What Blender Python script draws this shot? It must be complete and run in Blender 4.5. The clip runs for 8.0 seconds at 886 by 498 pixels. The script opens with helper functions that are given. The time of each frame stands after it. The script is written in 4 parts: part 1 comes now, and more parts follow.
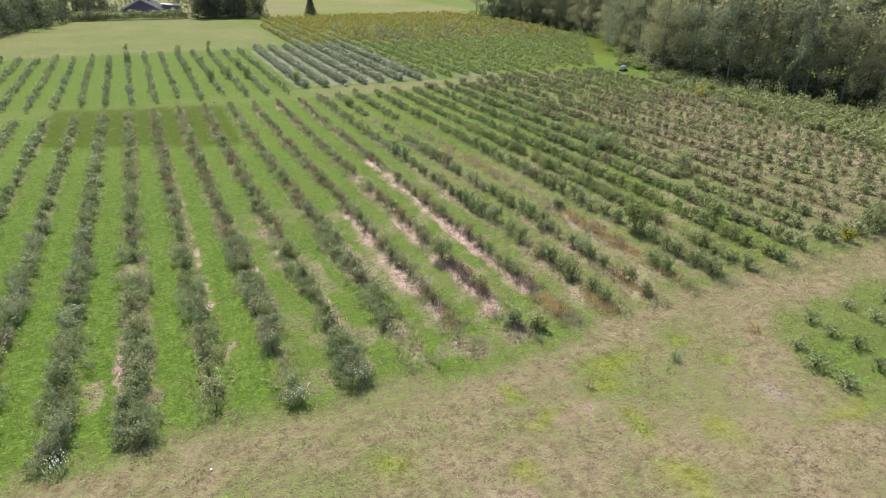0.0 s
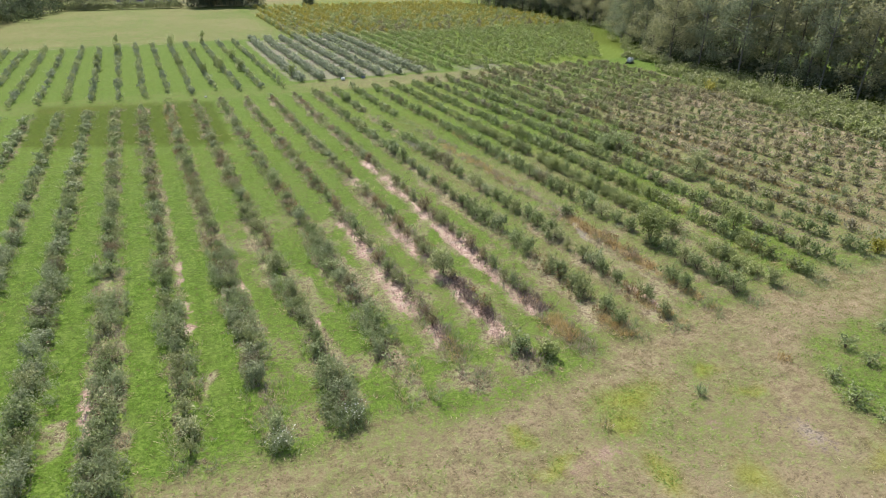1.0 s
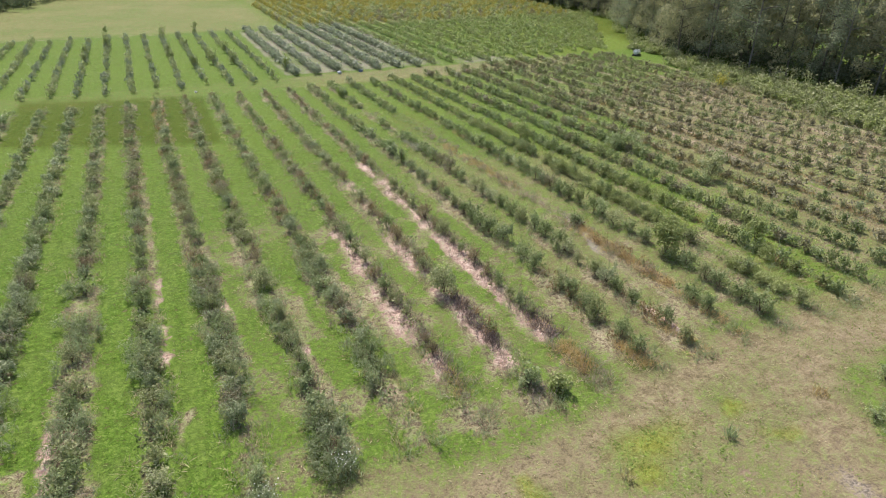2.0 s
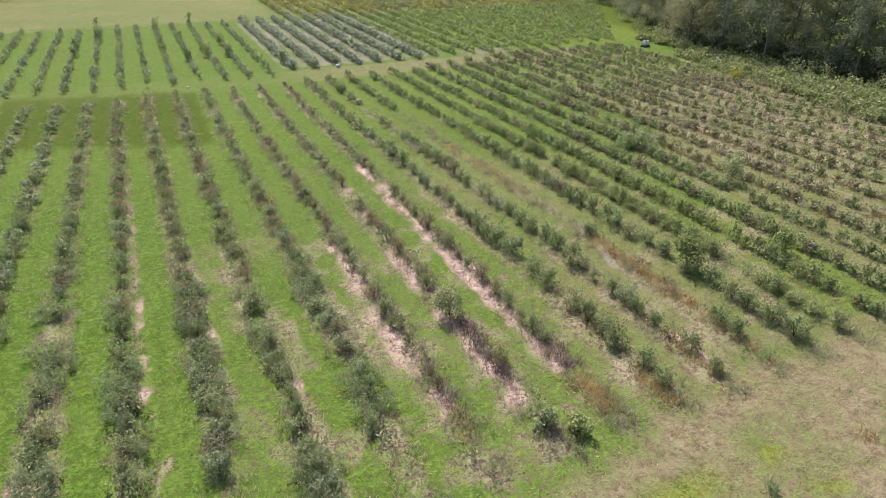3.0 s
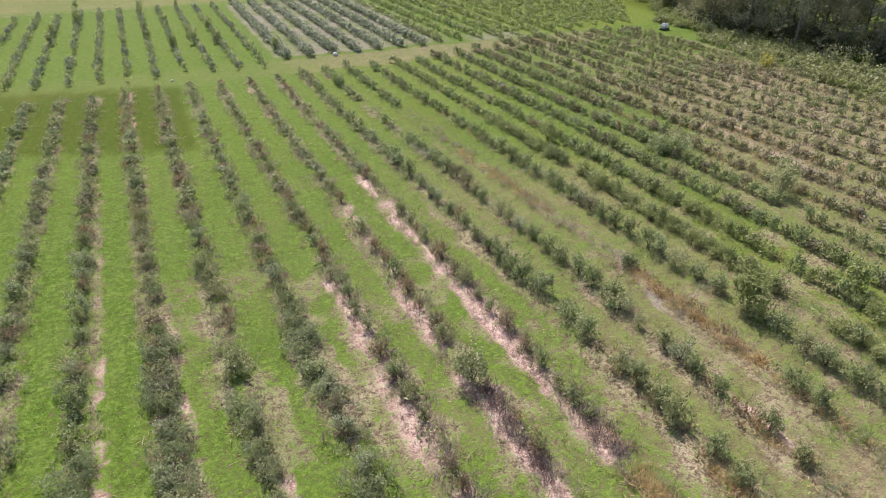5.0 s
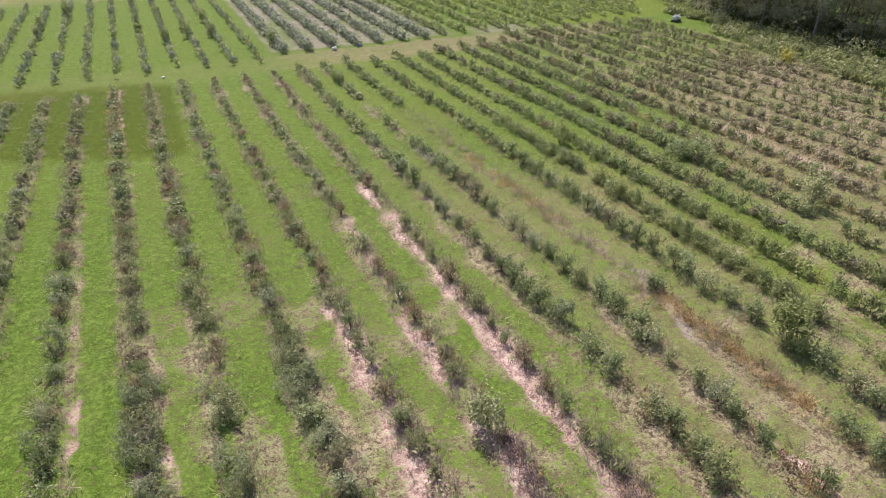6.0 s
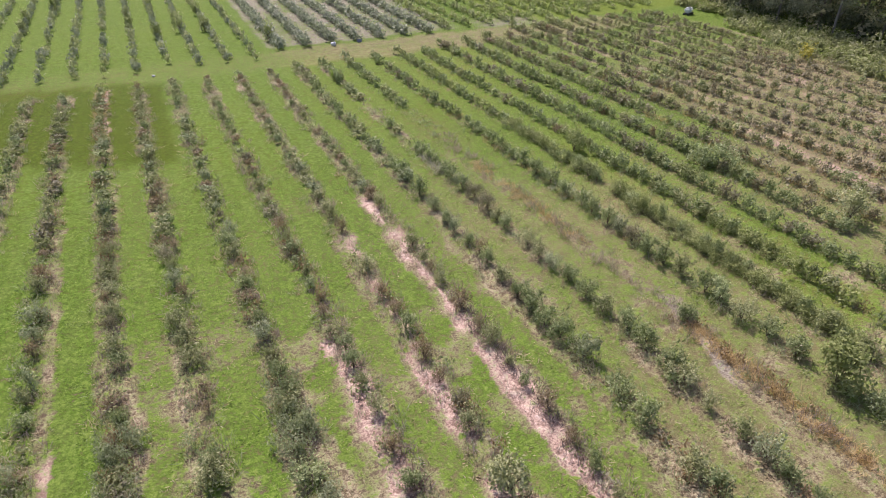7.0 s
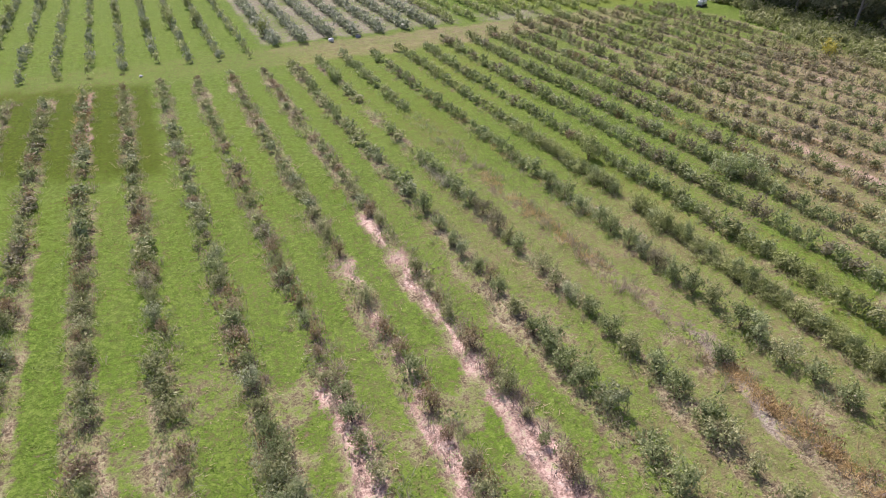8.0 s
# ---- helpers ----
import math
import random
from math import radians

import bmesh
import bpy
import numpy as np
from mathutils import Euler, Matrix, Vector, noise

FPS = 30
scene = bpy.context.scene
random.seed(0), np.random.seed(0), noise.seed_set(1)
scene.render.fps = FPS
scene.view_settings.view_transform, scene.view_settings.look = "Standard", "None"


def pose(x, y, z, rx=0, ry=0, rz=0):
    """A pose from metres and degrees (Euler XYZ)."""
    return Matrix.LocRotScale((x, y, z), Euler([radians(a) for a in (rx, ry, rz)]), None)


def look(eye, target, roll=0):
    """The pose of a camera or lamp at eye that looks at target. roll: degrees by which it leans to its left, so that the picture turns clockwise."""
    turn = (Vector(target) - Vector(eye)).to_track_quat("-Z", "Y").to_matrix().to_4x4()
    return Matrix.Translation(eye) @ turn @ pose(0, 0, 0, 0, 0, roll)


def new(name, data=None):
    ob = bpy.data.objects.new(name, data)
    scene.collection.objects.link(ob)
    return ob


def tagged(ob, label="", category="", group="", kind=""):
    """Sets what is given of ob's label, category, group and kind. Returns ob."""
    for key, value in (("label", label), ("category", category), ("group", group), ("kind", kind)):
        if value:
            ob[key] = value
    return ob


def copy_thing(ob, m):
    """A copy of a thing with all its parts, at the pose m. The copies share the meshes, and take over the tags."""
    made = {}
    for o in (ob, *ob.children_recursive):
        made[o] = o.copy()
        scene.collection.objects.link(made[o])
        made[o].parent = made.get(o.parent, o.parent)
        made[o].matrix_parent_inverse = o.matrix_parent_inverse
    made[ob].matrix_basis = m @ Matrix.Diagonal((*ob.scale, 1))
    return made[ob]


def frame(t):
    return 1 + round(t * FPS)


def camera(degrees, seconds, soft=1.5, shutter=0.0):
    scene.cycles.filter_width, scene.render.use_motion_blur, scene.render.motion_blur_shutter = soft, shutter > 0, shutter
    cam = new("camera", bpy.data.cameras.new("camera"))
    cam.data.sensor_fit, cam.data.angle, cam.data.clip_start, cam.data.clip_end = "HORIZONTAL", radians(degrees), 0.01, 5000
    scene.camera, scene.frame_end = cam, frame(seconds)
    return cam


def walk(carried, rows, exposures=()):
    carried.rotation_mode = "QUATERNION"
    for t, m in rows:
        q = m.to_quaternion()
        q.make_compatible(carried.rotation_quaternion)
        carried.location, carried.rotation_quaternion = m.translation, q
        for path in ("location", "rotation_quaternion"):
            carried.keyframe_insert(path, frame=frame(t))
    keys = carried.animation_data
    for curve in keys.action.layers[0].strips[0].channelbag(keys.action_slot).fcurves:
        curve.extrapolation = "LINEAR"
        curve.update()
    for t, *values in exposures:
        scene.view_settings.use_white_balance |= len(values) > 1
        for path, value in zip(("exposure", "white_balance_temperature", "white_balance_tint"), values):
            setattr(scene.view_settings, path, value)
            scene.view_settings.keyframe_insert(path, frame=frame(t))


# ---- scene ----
cam = camera(71.8, 8.0, soft=1.0)
SPIN = -25.2  # turns the world so that the planted rows run along y
PATH = [
    (0, (-0.033, 0.055, 14.904), (-0.039, 1.861, 14.045), 0.7),
    (0.5, (-0.039, 1.407, 14.939), (-0.047, 3.206, 14.065), 0.7),
    (1, (-0.075, 2.793, 14.967), (-0.082, 4.584, 14.078), 0.7),
    (2.5, (-0.24, 6.82, 15.09), (-0.247, 8.587, 14.153), 0.7),
    (3, (-0.357, 8.143, 15.141), (-0.366, 9.901, 14.187), 0.6),
    (3.5, (-0.505, 9.457, 15.2), (-0.514, 11.206, 14.231), 0.6),
    (4, (-0.688, 10.762, 15.245), (-0.698, 12.502, 14.259), 0.5),
    (4.5, (-0.933, 12.086, 15.255), (-0.942, 13.817, 14.254), 0.4),
    (6, (-1.551, 16.121, 15.281), (-1.559, 17.825, 14.233), 0.3),
    (6.5, (-1.821, 17.501, 15.295), (-1.829, 19.195, 14.232), 0.3),
    (7, (-2.052, 18.891, 15.297), (-2.057, 20.576, 14.22), 0.3),
    (7.5, (-2.209, 20.337, 15.318), (-2.215, 22.012, 14.225), 0.2),
    (8, (-2.315, 21.85, 15.294), (-2.323, 23.515, 14.186), 0.1),
]
walk(cam, [(t, pose(0, 0, 0, 0, 0, SPIN) @ look(eye, target, roll)) for t, eye, target, roll in PATH],
     exposures=((0, 0.28, 6300, 11), (4, 0.28, 6300, 18), (8, 0.28, 6340, 28)))

# ---- world, sun ----
world = bpy.data.worlds.new("sky")
scene.world = world
world.use_nodes = True
sky = world.node_tree.nodes.new("ShaderNodeTexSky")
sky.sky_type, sky.sun_disc = "NISHITA", False
sky.sun_elevation, sky.sun_rotation = radians(54), radians(2)
sky.dust_density = 2.5
world.node_tree.links.new(sky.outputs[0], world.node_tree.nodes["Background"].inputs[0])
world.node_tree.nodes["Background"].inputs[1].default_value = 0.135
sun = new("sun", bpy.data.lights.new("sun", "SUN"))
sun.data.energy, sun.data.angle, sun.data.color = 5.0, radians(0.6), (1.0, 0.95, 0.85)
sun.matrix_world = look((2, 62, 85), (0, 0, 0))

# ---- materials ----


def nodes_of(name):
    m = bpy.data.materials.new(name)
    m.use_nodes = True
    t = m.node_tree
    t.nodes.clear()
    return m, t


def node(t, kind, **values):
    n = t.nodes.new("ShaderNode" + kind)
    for key, value in values.items():
        if key == "op":
            n.operation = value
        elif key == "blend":
            n.data_type, n.blend_type = "RGBA", value
        else:
            n.inputs[key].default_value = value
    return n


def noise_tex(t, scale, detail=3.0, rough=0.6, coords=None):
    n = node(t, "TexNoise", Scale=scale, Detail=detail, Roughness=rough)
    if coords is not None:
        t.links.new(coords, n.inputs["Vector"])
    return n.outputs["Fac"]


def plain(t, op, a, b, clamp=False):
    n = t.nodes.new("ShaderNodeMath")
    n.operation, n.use_clamp = op, clamp
    for i, v in enumerate((a, b)):
        if isinstance(v, (int, float)):
            n.inputs[i].default_value = v
        else:
            t.links.new(v, n.inputs[i])
    return n.outputs[0]


def mix_rgb(t, fac, a, b, blend="MIX"):
    n = node(t, "Mix", blend=blend)
    for i, v in ((0, fac), (6, a), (7, b)):
        if isinstance(v, (int, float)):
            n.inputs[i].default_value = v
        elif isinstance(v, tuple):
            n.inputs[i].default_value = (*v, 1)
        else:
            t.links.new(v, n.inputs[i])
    return n.outputs[2]


def ramp(t, fac, stops):
    n = t.nodes.new("ShaderNodeValToRGB")
    e = n.color_ramp.elements
    while len(e) < len(stops):
        e.new(0.5)
    for i, (p, c) in enumerate(stops):
        e[i].position, e[i].color = p, (*c, 1)
    t.links.new(fac, n.inputs[0])
    return n.outputs[0]


def edge(t, mask, grain, width=0.18):
    """A ragged step: where the mask exceeds the grain."""
    d = plain(t, "SUBTRACT", mask, grain)
    return plain(t, "ADD", plain(t, "DIVIDE", d, width), 0.5, True)


def leaf_mat(name, dark, mid, light, sheen=0.62, through_share=0.36):
    """Leaves: one tint per leaf and one per plant, with light shining through."""
    m, t = nodes_of(name)
    geo = node(t, "NewGeometry")
    obj = node(t, "ObjectInfo")
    pos = geo.outputs["Position"]
    patch = noise_tex(t, 0.8, 2.0, 0.6, pos)
    f = plain(t, "MULTIPLY", geo.outputs["Random Per Island"], 0.42)
    f = plain(t, "ADD", f, plain(t, "MULTIPLY", obj.outputs["Random"], 0.22))
    f = plain(t, "ADD", f, plain(t, "MULTIPLY", patch, 0.6), True)
    col = ramp(t, f, [(0.15, dark), (0.55, mid), (0.9, light)])
    b = node(t, "BsdfPrincipled", Roughness=sheen)
    b.inputs["Specular IOR Level"].default_value = 0.3
    t.links.new(col, b.inputs["Base Color"])
    tr = node(t, "BsdfTranslucent")
    t.links.new(mix_rgb(t, 0.5, col, (light[0] * (0.85 if light[1] > light[0] else 1.1), light[1] * 1.1, light[2] * 0.65)), tr.inputs["Color"])
    mx = node(t, "MixShader", Fac=through_share)
    t.links.new(b.outputs[0], mx.inputs[1])
    t.links.new(tr.outputs[0], mx.inputs[2])
    out = t.nodes.new("ShaderNodeOutputMaterial")
    t.links.new(mx.outputs[0], out.inputs[0])
    return m


def rough_mat(name, a, b, scale=8.0, rough=0.8, bump=0.2, metal=0.0):
    """A plain surface with blotches and a fine grain."""
    m, t = nodes_of(name)
    pos = node(t, "TexCoord").outputs["Object"]
    big = noise_tex(t, scale, 4.0, 0.6, pos)
    fine = noise_tex(t, scale * 9, 2.0, 0.6, pos)
    col = mix_rgb(t, plain(t, "ADD", plain(t, "MULTIPLY", big, 0.7), plain(t, "MULTIPLY", fine, 0.3), True), a, b)
    p = node(t, "BsdfPrincipled", Roughness=rough, Metallic=metal)
    t.links.new(col, p.inputs["Base Color"])
    bp = node(t, "Bump", Strength=bump, Distance=0.02)
    t.links.new(fine, bp.inputs["Height"])
    t.links.new(bp.outputs[0], p.inputs["Normal"])
    out = t.nodes.new("ShaderNodeOutputMaterial")
    t.links.new(p.outputs[0], out.inputs[0])
    return m


def ground_mat():
    """Mown grass, dry grass, straw and bare soil, shared out by the masks stored on the ground."""
    m, t = nodes_of("field_ground")
    pos = node(t, "NewGeometry").outputs["Position"]
    a = t.nodes.new("ShaderNodeAttribute")
    a.attribute_name = "cover"
    b = t.nodes.new("ShaderNodeAttribute")
    b.attribute_name = "tone"
    sa, sb = node(t, "SeparateColor"), node(t, "SeparateColor")
    t.links.new(a.outputs["Color"], sa.inputs[0])
    t.links.new(b.outputs["Color"], sb.inputs[0])
    soil, straw, dry = sa.outputs
    lush, shade, pale = sb.outputs
    fine = noise_tex(t, 15.0, 3.0, 0.7, pos)
    clump = noise_tex(t, 5.0, 4.0, 0.66, pos)
    tuft = noise_tex(t, 2.1, 3.0, 0.6, pos)
    patch = noise_tex(t, 0.62, 4.0, 0.6, pos)
    wide = noise_tex(t, 0.13, 3.0, 0.55, pos)
    # mowing lines run along the planted rows
    long_pos = node(t, "VectorMath", op="MULTIPLY")
    long_pos.inputs[1].default_value = (1.0, 0.07, 1.0)
    t.links.new(pos, long_pos.inputs[0])
    mown = noise_tex(t, 2.6, 3.0, 0.6, long_pos.outputs[0])

    def about(value, gain):
        return plain(t, "MULTIPLY", plain(t, "SUBTRACT", value, 0.5), gain)

    tex = plain(t, "ADD", plain(t, "ADD", about(fine, 1.8), about(clump, 2.7)), plain(t, "ADD", about(tuft, 1.2), 0.5), True)
    soft_tex = plain(t, "ADD", plain(t, "ADD", about(fine, 1.2), about(clump, 1.5)), plain(t, "ADD", about(tuft, 1.6), 0.5), True)
    grain = plain(t, "ADD", plain(t, "ADD", about(clump, 1.5), about(fine, 0.5)), plain(t, "ADD", plain(t, "ADD", about(tuft, 0.8), about(patch, 0.6)), 0.5))
    grass = ramp(t, tex, [(0.08, (0.021, 0.050, 0.005)), (0.5, (0.064, 0.135, 0.011)), (0.92, (0.142, 0.215, 0.036))])
    grass = mix_rgb(t, plain(t, "ADD", about(mown, 2.2), 0.3, True), grass, mix_rgb(t, 0.5, grass, (0.115, 0.165, 0.032)))
    grass = mix_rgb(t, plain(t, "MULTIPLY", plain(t, "SUBTRACT", patch, 0.42), 2.2, True), grass, mix_rgb(t, 0.30, grass, (0.22, 0.22, 0.085)))
    grass = mix_rgb(t, plain(t, "MULTIPLY", wide, 0.35), grass, (0.118, 0.168, 0.022))
    # bleached clippings, thicker where the ground is dry
    fleck = plain(t, "MULTIPLY", plain(t, "SUBTRACT", noise_tex(t, 8.5, 3.0, 0.7, pos), 0.56), 7.0, True)
    grass = mix_rgb(t, plain(t, "MULTIPLY", fleck, plain(t, "ADD", plain(t, "MULTIPLY", dry, 1.2), 0.11, True)), grass, (0.34, 0.30, 0.18))
    drygrass = ramp(t, soft_tex, [(0.05, (0.118, 0.093, 0.052)), (0.5, (0.220, 0.172, 0.103)), (0.95, (0.325, 0.258, 0.172))])
    drygrass = mix_rgb(t, plain(t, "MULTIPLY", plain(t, "SUBTRACT", patch, 0.40), 3.2, True), drygrass, mix_rgb(t, 0.42, drygrass, (0.125, 0.145, 0.05)))
    drygrass = mix_rgb(t, plain(t, "MULTIPLY", plain(t, "SUBTRACT", wide, 0.46), 5.0, True), drygrass, mix_rgb(t, 0.45, drygrass, (0.26, 0.20, 0.13)))
    strawc = ramp(t, tex, [(0.15, (0.105, 0.082, 0.05)), (0.5, (0.265, 0.212, 0.138)), (0.85, (0.49, 0.41, 0.30))])
    soilc = ramp(t, tex, [(0.1, (0.21, 0.14, 0.11)), (0.5, (0.43, 0.30, 0.245)), (0.9, (0.62, 0.49, 0.415))])
    lushc = ramp(t, soft_tex, [(0.1, (0.108, 0.122, 0.012)), (0.5, (0.19, 0.205, 0.026)), (0.9, (0.28, 0.285, 0.06))])
    palec = ramp(t, tex, [(0.12, (0.13, 0.112, 0.085)), (0.5, (0.245, 0.215, 0.175)), (0.88, (0.36, 0.325, 0.275))])
    col = mix_rgb(t, edge(t, dry, grain, 0.6), grass, drygrass)
    col = mix_rgb(t, plain(t, "MULTIPLY", edge(t, lush, grain, 0.8), 0.8), col, lushc)
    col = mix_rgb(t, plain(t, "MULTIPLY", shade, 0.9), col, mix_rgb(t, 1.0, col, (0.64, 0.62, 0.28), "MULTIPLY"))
    col = mix_rgb(t, edge(t, straw, grain, 0.45), col, strawc)
    col = mix_rgb(t, edge(t, soil, grain, 0.4), col, soilc)
    col = mix_rgb(t, plain(t, "MULTIPLY", edge(t, pale, grain, 0.35), 0.9), col, palec)
    p = node(t, "BsdfPrincipled", Roughness=0.9)
    p.inputs["Specular IOR Level"].default_value = 0.11
    t.links.new(col, p.inputs["Base Color"])
    bp = node(t, "Bump", Strength=0.55, Distance=0.06)
    t.links.new(tex, bp.inputs["Height"])
    t.links.new(bp.outputs[0], p.inputs["Normal"])
    out = t.nodes.new("ShaderNodeOutputMaterial")
    t.links.new(p.outputs[0], out.inputs[0])
    return m


GROUND = ground_mat()
LEAF = {
    "grey": leaf_mat("leaf_grey_green", (0.085, 0.089, 0.038), (0.222, 0.228, 0.105), (0.46, 0.462, 0.26)),
    "blue": leaf_mat("leaf_blue_green", (0.068, 0.079, 0.039), (0.195, 0.214, 0.116), (0.42, 0.448, 0.285)),
    "green": leaf_mat("leaf_green", (0.068, 0.084, 0.034), (0.188, 0.222, 0.098), (0.41, 0.45, 0.24)),
    "deep": leaf_mat("leaf_deep_green", (0.048, 0.062, 0.024), (0.145, 0.176, 0.074), (0.36, 0.40, 0.195)),
    "olive": leaf_mat("leaf_olive", (0.073, 0.080, 0.03), (0.185, 0.205, 0.088), (0.37, 0.38, 0.19)),
    "brown": leaf_mat("leaf_withered", (0.085, 0.06, 0.038), (0.20, 0.15, 0.095), (0.37, 0.30, 0.20)),
    "rust": leaf_mat("leaf_rust", (0.085, 0.052, 0.028), (0.195, 0.128, 0.072), (0.33, 0.24, 0.14)),
    "sage": leaf_mat("leaf_sage", (0.11, 0.135, 0.045), (0.245, 0.285, 0.11), (0.46, 0.50, 0.24)),
    "umber": leaf_mat("leaf_brownish_olive", (0.075, 0.070, 0.042), (0.186, 0.175, 0.115), (0.37, 0.345, 0.24)),
    "yellow": leaf_mat("leaf_yellow_green", (0.14, 0.14, 0.025), (0.31, 0.30, 0.05), (0.48, 0.44, 0.09)),
    "gold": leaf_mat("leaf_golden_weed", (0.15, 0.145, 0.035), (0.29, 0.27, 0.06), (0.43, 0.39, 0.10)),
    "lime": leaf_mat("leaf_light_green", (0.105, 0.125, 0.04), (0.235, 0.265, 0.092), (0.40, 0.42, 0.19)),
    "wood": leaf_mat("leaf_woodland", (0.195, 0.202, 0.135), (0.285, 0.292, 0.192), (0.40, 0.40, 0.265), 0.9, 0.5),
    "wood_dark": leaf_mat("leaf_woodland_dark", (0.138, 0.15, 0.106), (0.22, 0.235, 0.166), (0.315, 0.33, 0.242), 0.9, 0.5),
    "silver": leaf_mat("leaf_silver_grey", (0.095, 0.104, 0.072), (0.21, 0.222, 0.16), (0.41, 0.425, 0.325)),
    # thicket leaves: the shade at the foot of the wood is put into the colour
    "shade": leaf_mat("leaf_thicket_shaded", (0.04, 0.048, 0.03), (0.09, 0.106, 0.064), (0.18, 0.2, 0.125), 0.7, 0.35),
    "fir": leaf_mat("needles", (0.07, 0.078, 0.046), (0.15, 0.16, 0.095), (0.24, 0.25, 0.155), 0.7, 0.45),
}
BLADE = {
    "grass": leaf_mat("grass_blades", (0.07, 0.12, 0.014), (0.14, 0.21, 0.035), (0.27, 0.34, 0.09), 0.6, 0.45),
    "straw": leaf_mat("straw_blades", (0.20, 0.165, 0.09), (0.36, 0.30, 0.18), (0.56, 0.49, 0.34), 0.6, 0.45),
    "weed": leaf_mat("weed_grey_green", (0.12, 0.135, 0.07), (0.24, 0.265, 0.15), (0.40, 0.425, 0.27), 0.7, 0.5),
    "mauve": leaf_mat("weed_dead_mauve", (0.09, 0.066, 0.06), (0.235, 0.185, 0.165), (0.45, 0.38, 0.34), 0.7, 0.4),
    "tawny": leaf_mat("weed_tawny", (0.20, 0.135, 0.055), (0.43, 0.31, 0.15), (0.62, 0.49, 0.28), 0.6, 0.4),
    "twig": leaf_mat("dead_twigs", (0.05, 0.037, 0.035), (0.125, 0.094, 0.088), (0.25, 0.20, 0.19), 0.8, 0.2),
    "petal": leaf_mat("white_petals", (0.55, 0.55, 0.50), (0.7, 0.7, 0.66), (0.85, 0.85, 0.8), 0.6, 0.2),
    "fluff": leaf_mat("seed_heads", (0.30, 0.29, 0.23), (0.45, 0.43, 0.36), (0.62, 0.6, 0.52), 0.7, 0.3),
}
BARK = rough_mat("bark", (0.07, 0.058, 0.045), (0.20, 0.18, 0.15), 6.0, 0.9, 0.5)
PALE_BARK = rough_mat("pale_bark", (0.10, 0.095, 0.08), (0.24, 0.23, 0.20), 5.0, 0.85, 0.4)
STEM = rough_mat("stem", (0.06, 0.042, 0.03), (0.16, 0.11, 0.075), 10.0, 0.85, 0.3)

# ---- plan of the plantation ----
STEP = 2.55           # between the planted rows
NEAR, HEAD = 18.8, 71.0   # the rows of the main block run from the headland to the cross alley


def smooth(a, b, x):
    t = np.clip((x - a) / (b - a), 0, 1)
    return t * t * (3 - 2 * t)


def row_x(k, y):
    """The middle of row k. The rows drift to the west towards the cross alley, the eastern ones more."""
    y = np.asarray(y, float)
    along_row = np.clip((y - 25) / 37, 0, 1)
    drift = (0.7 + 0.75 * smooth(6, 9.5, k)) * smooth(-3, 1, k) * along_row
    lean = 0.55 * smooth(8.5, 10, k) * (1 - smooth(22, 60, y)) + 0.3 * smooth(11, 12.5, k) + 0.2 * smooth(10, 11, k) * (1 - smooth(24, 34, y)) + 0.2 * smooth(7, 8, k) * (1 - smooth(24, 34, y)) * (k < 9)
    return STEP * k - drift - lean + 0.14 * smooth(0, 1, k) * (1 - smooth(3, 5, k)) * (1 - along_row)


def near_row(X, Y):
    """The nearest row and the distance to its middle."""
    k = np.round(X / STEP)
    best, dist = k, np.abs(X - row_x(k, Y))
    d = np.abs(X - row_x(k + 1, Y))
    return np.where(d < dist, k + 1, best), np.minimum(d, dist)


def blob(X, Y, cx, cy, rx, ry, turn=0.0):
    c, s = math.cos(radians(turn)), math.sin(radians(turn))
    dx, dy = X - cx, Y - cy
    return np.exp(-(((dx * c + dy * s) / rx) ** 2 + ((dy * c - dx * s) / ry) ** 2))


def strip(X, Y, k, off, y0, y1, half):
    """1 inside a strip beside row k, falling off at its edges."""
    d = np.abs(X - row_x(k, Y) - off)
    return (1 - smooth(half * 0.55, half * 1.35, d)) * smooth(y0 - 0.5, y0 + 0.5, Y) * (1 - smooth(y1 - 0.5, y1 + 0.5, Y))


def value_noise(X, Y, size, seed):
    """Smooth random field between 0 and 1, its cells turned by some angle."""
    c, s = math.cos(0.6 + seed), math.sin(0.6 + seed)
    X, Y = X * c - Y * s, X * s + Y * c
    g = np.random.default_rng(seed).random((64, 64))
    fx, fy = X / size + 1000.37, Y / size + 1000.71
    ix, iy = np.floor(fx).astype(int), np.floor(fy).astype(int)
    tx, ty = fx - ix, fy - iy
    tx, ty = tx * tx * (3 - 2 * tx), ty * ty * (3 - 2 * ty)
    g00, g10 = g[ix % 64, iy % 64], g[(ix + 1) % 64, iy % 64]
    g01, g11 = g[ix % 64, (iy + 1) % 64], g[(ix + 1) % 64, (iy + 1) % 64]
    return (g00 * (1 - tx) + g10 * tx) * (1 - ty) + (g01 * (1 - tx) + g11 * tx) * ty


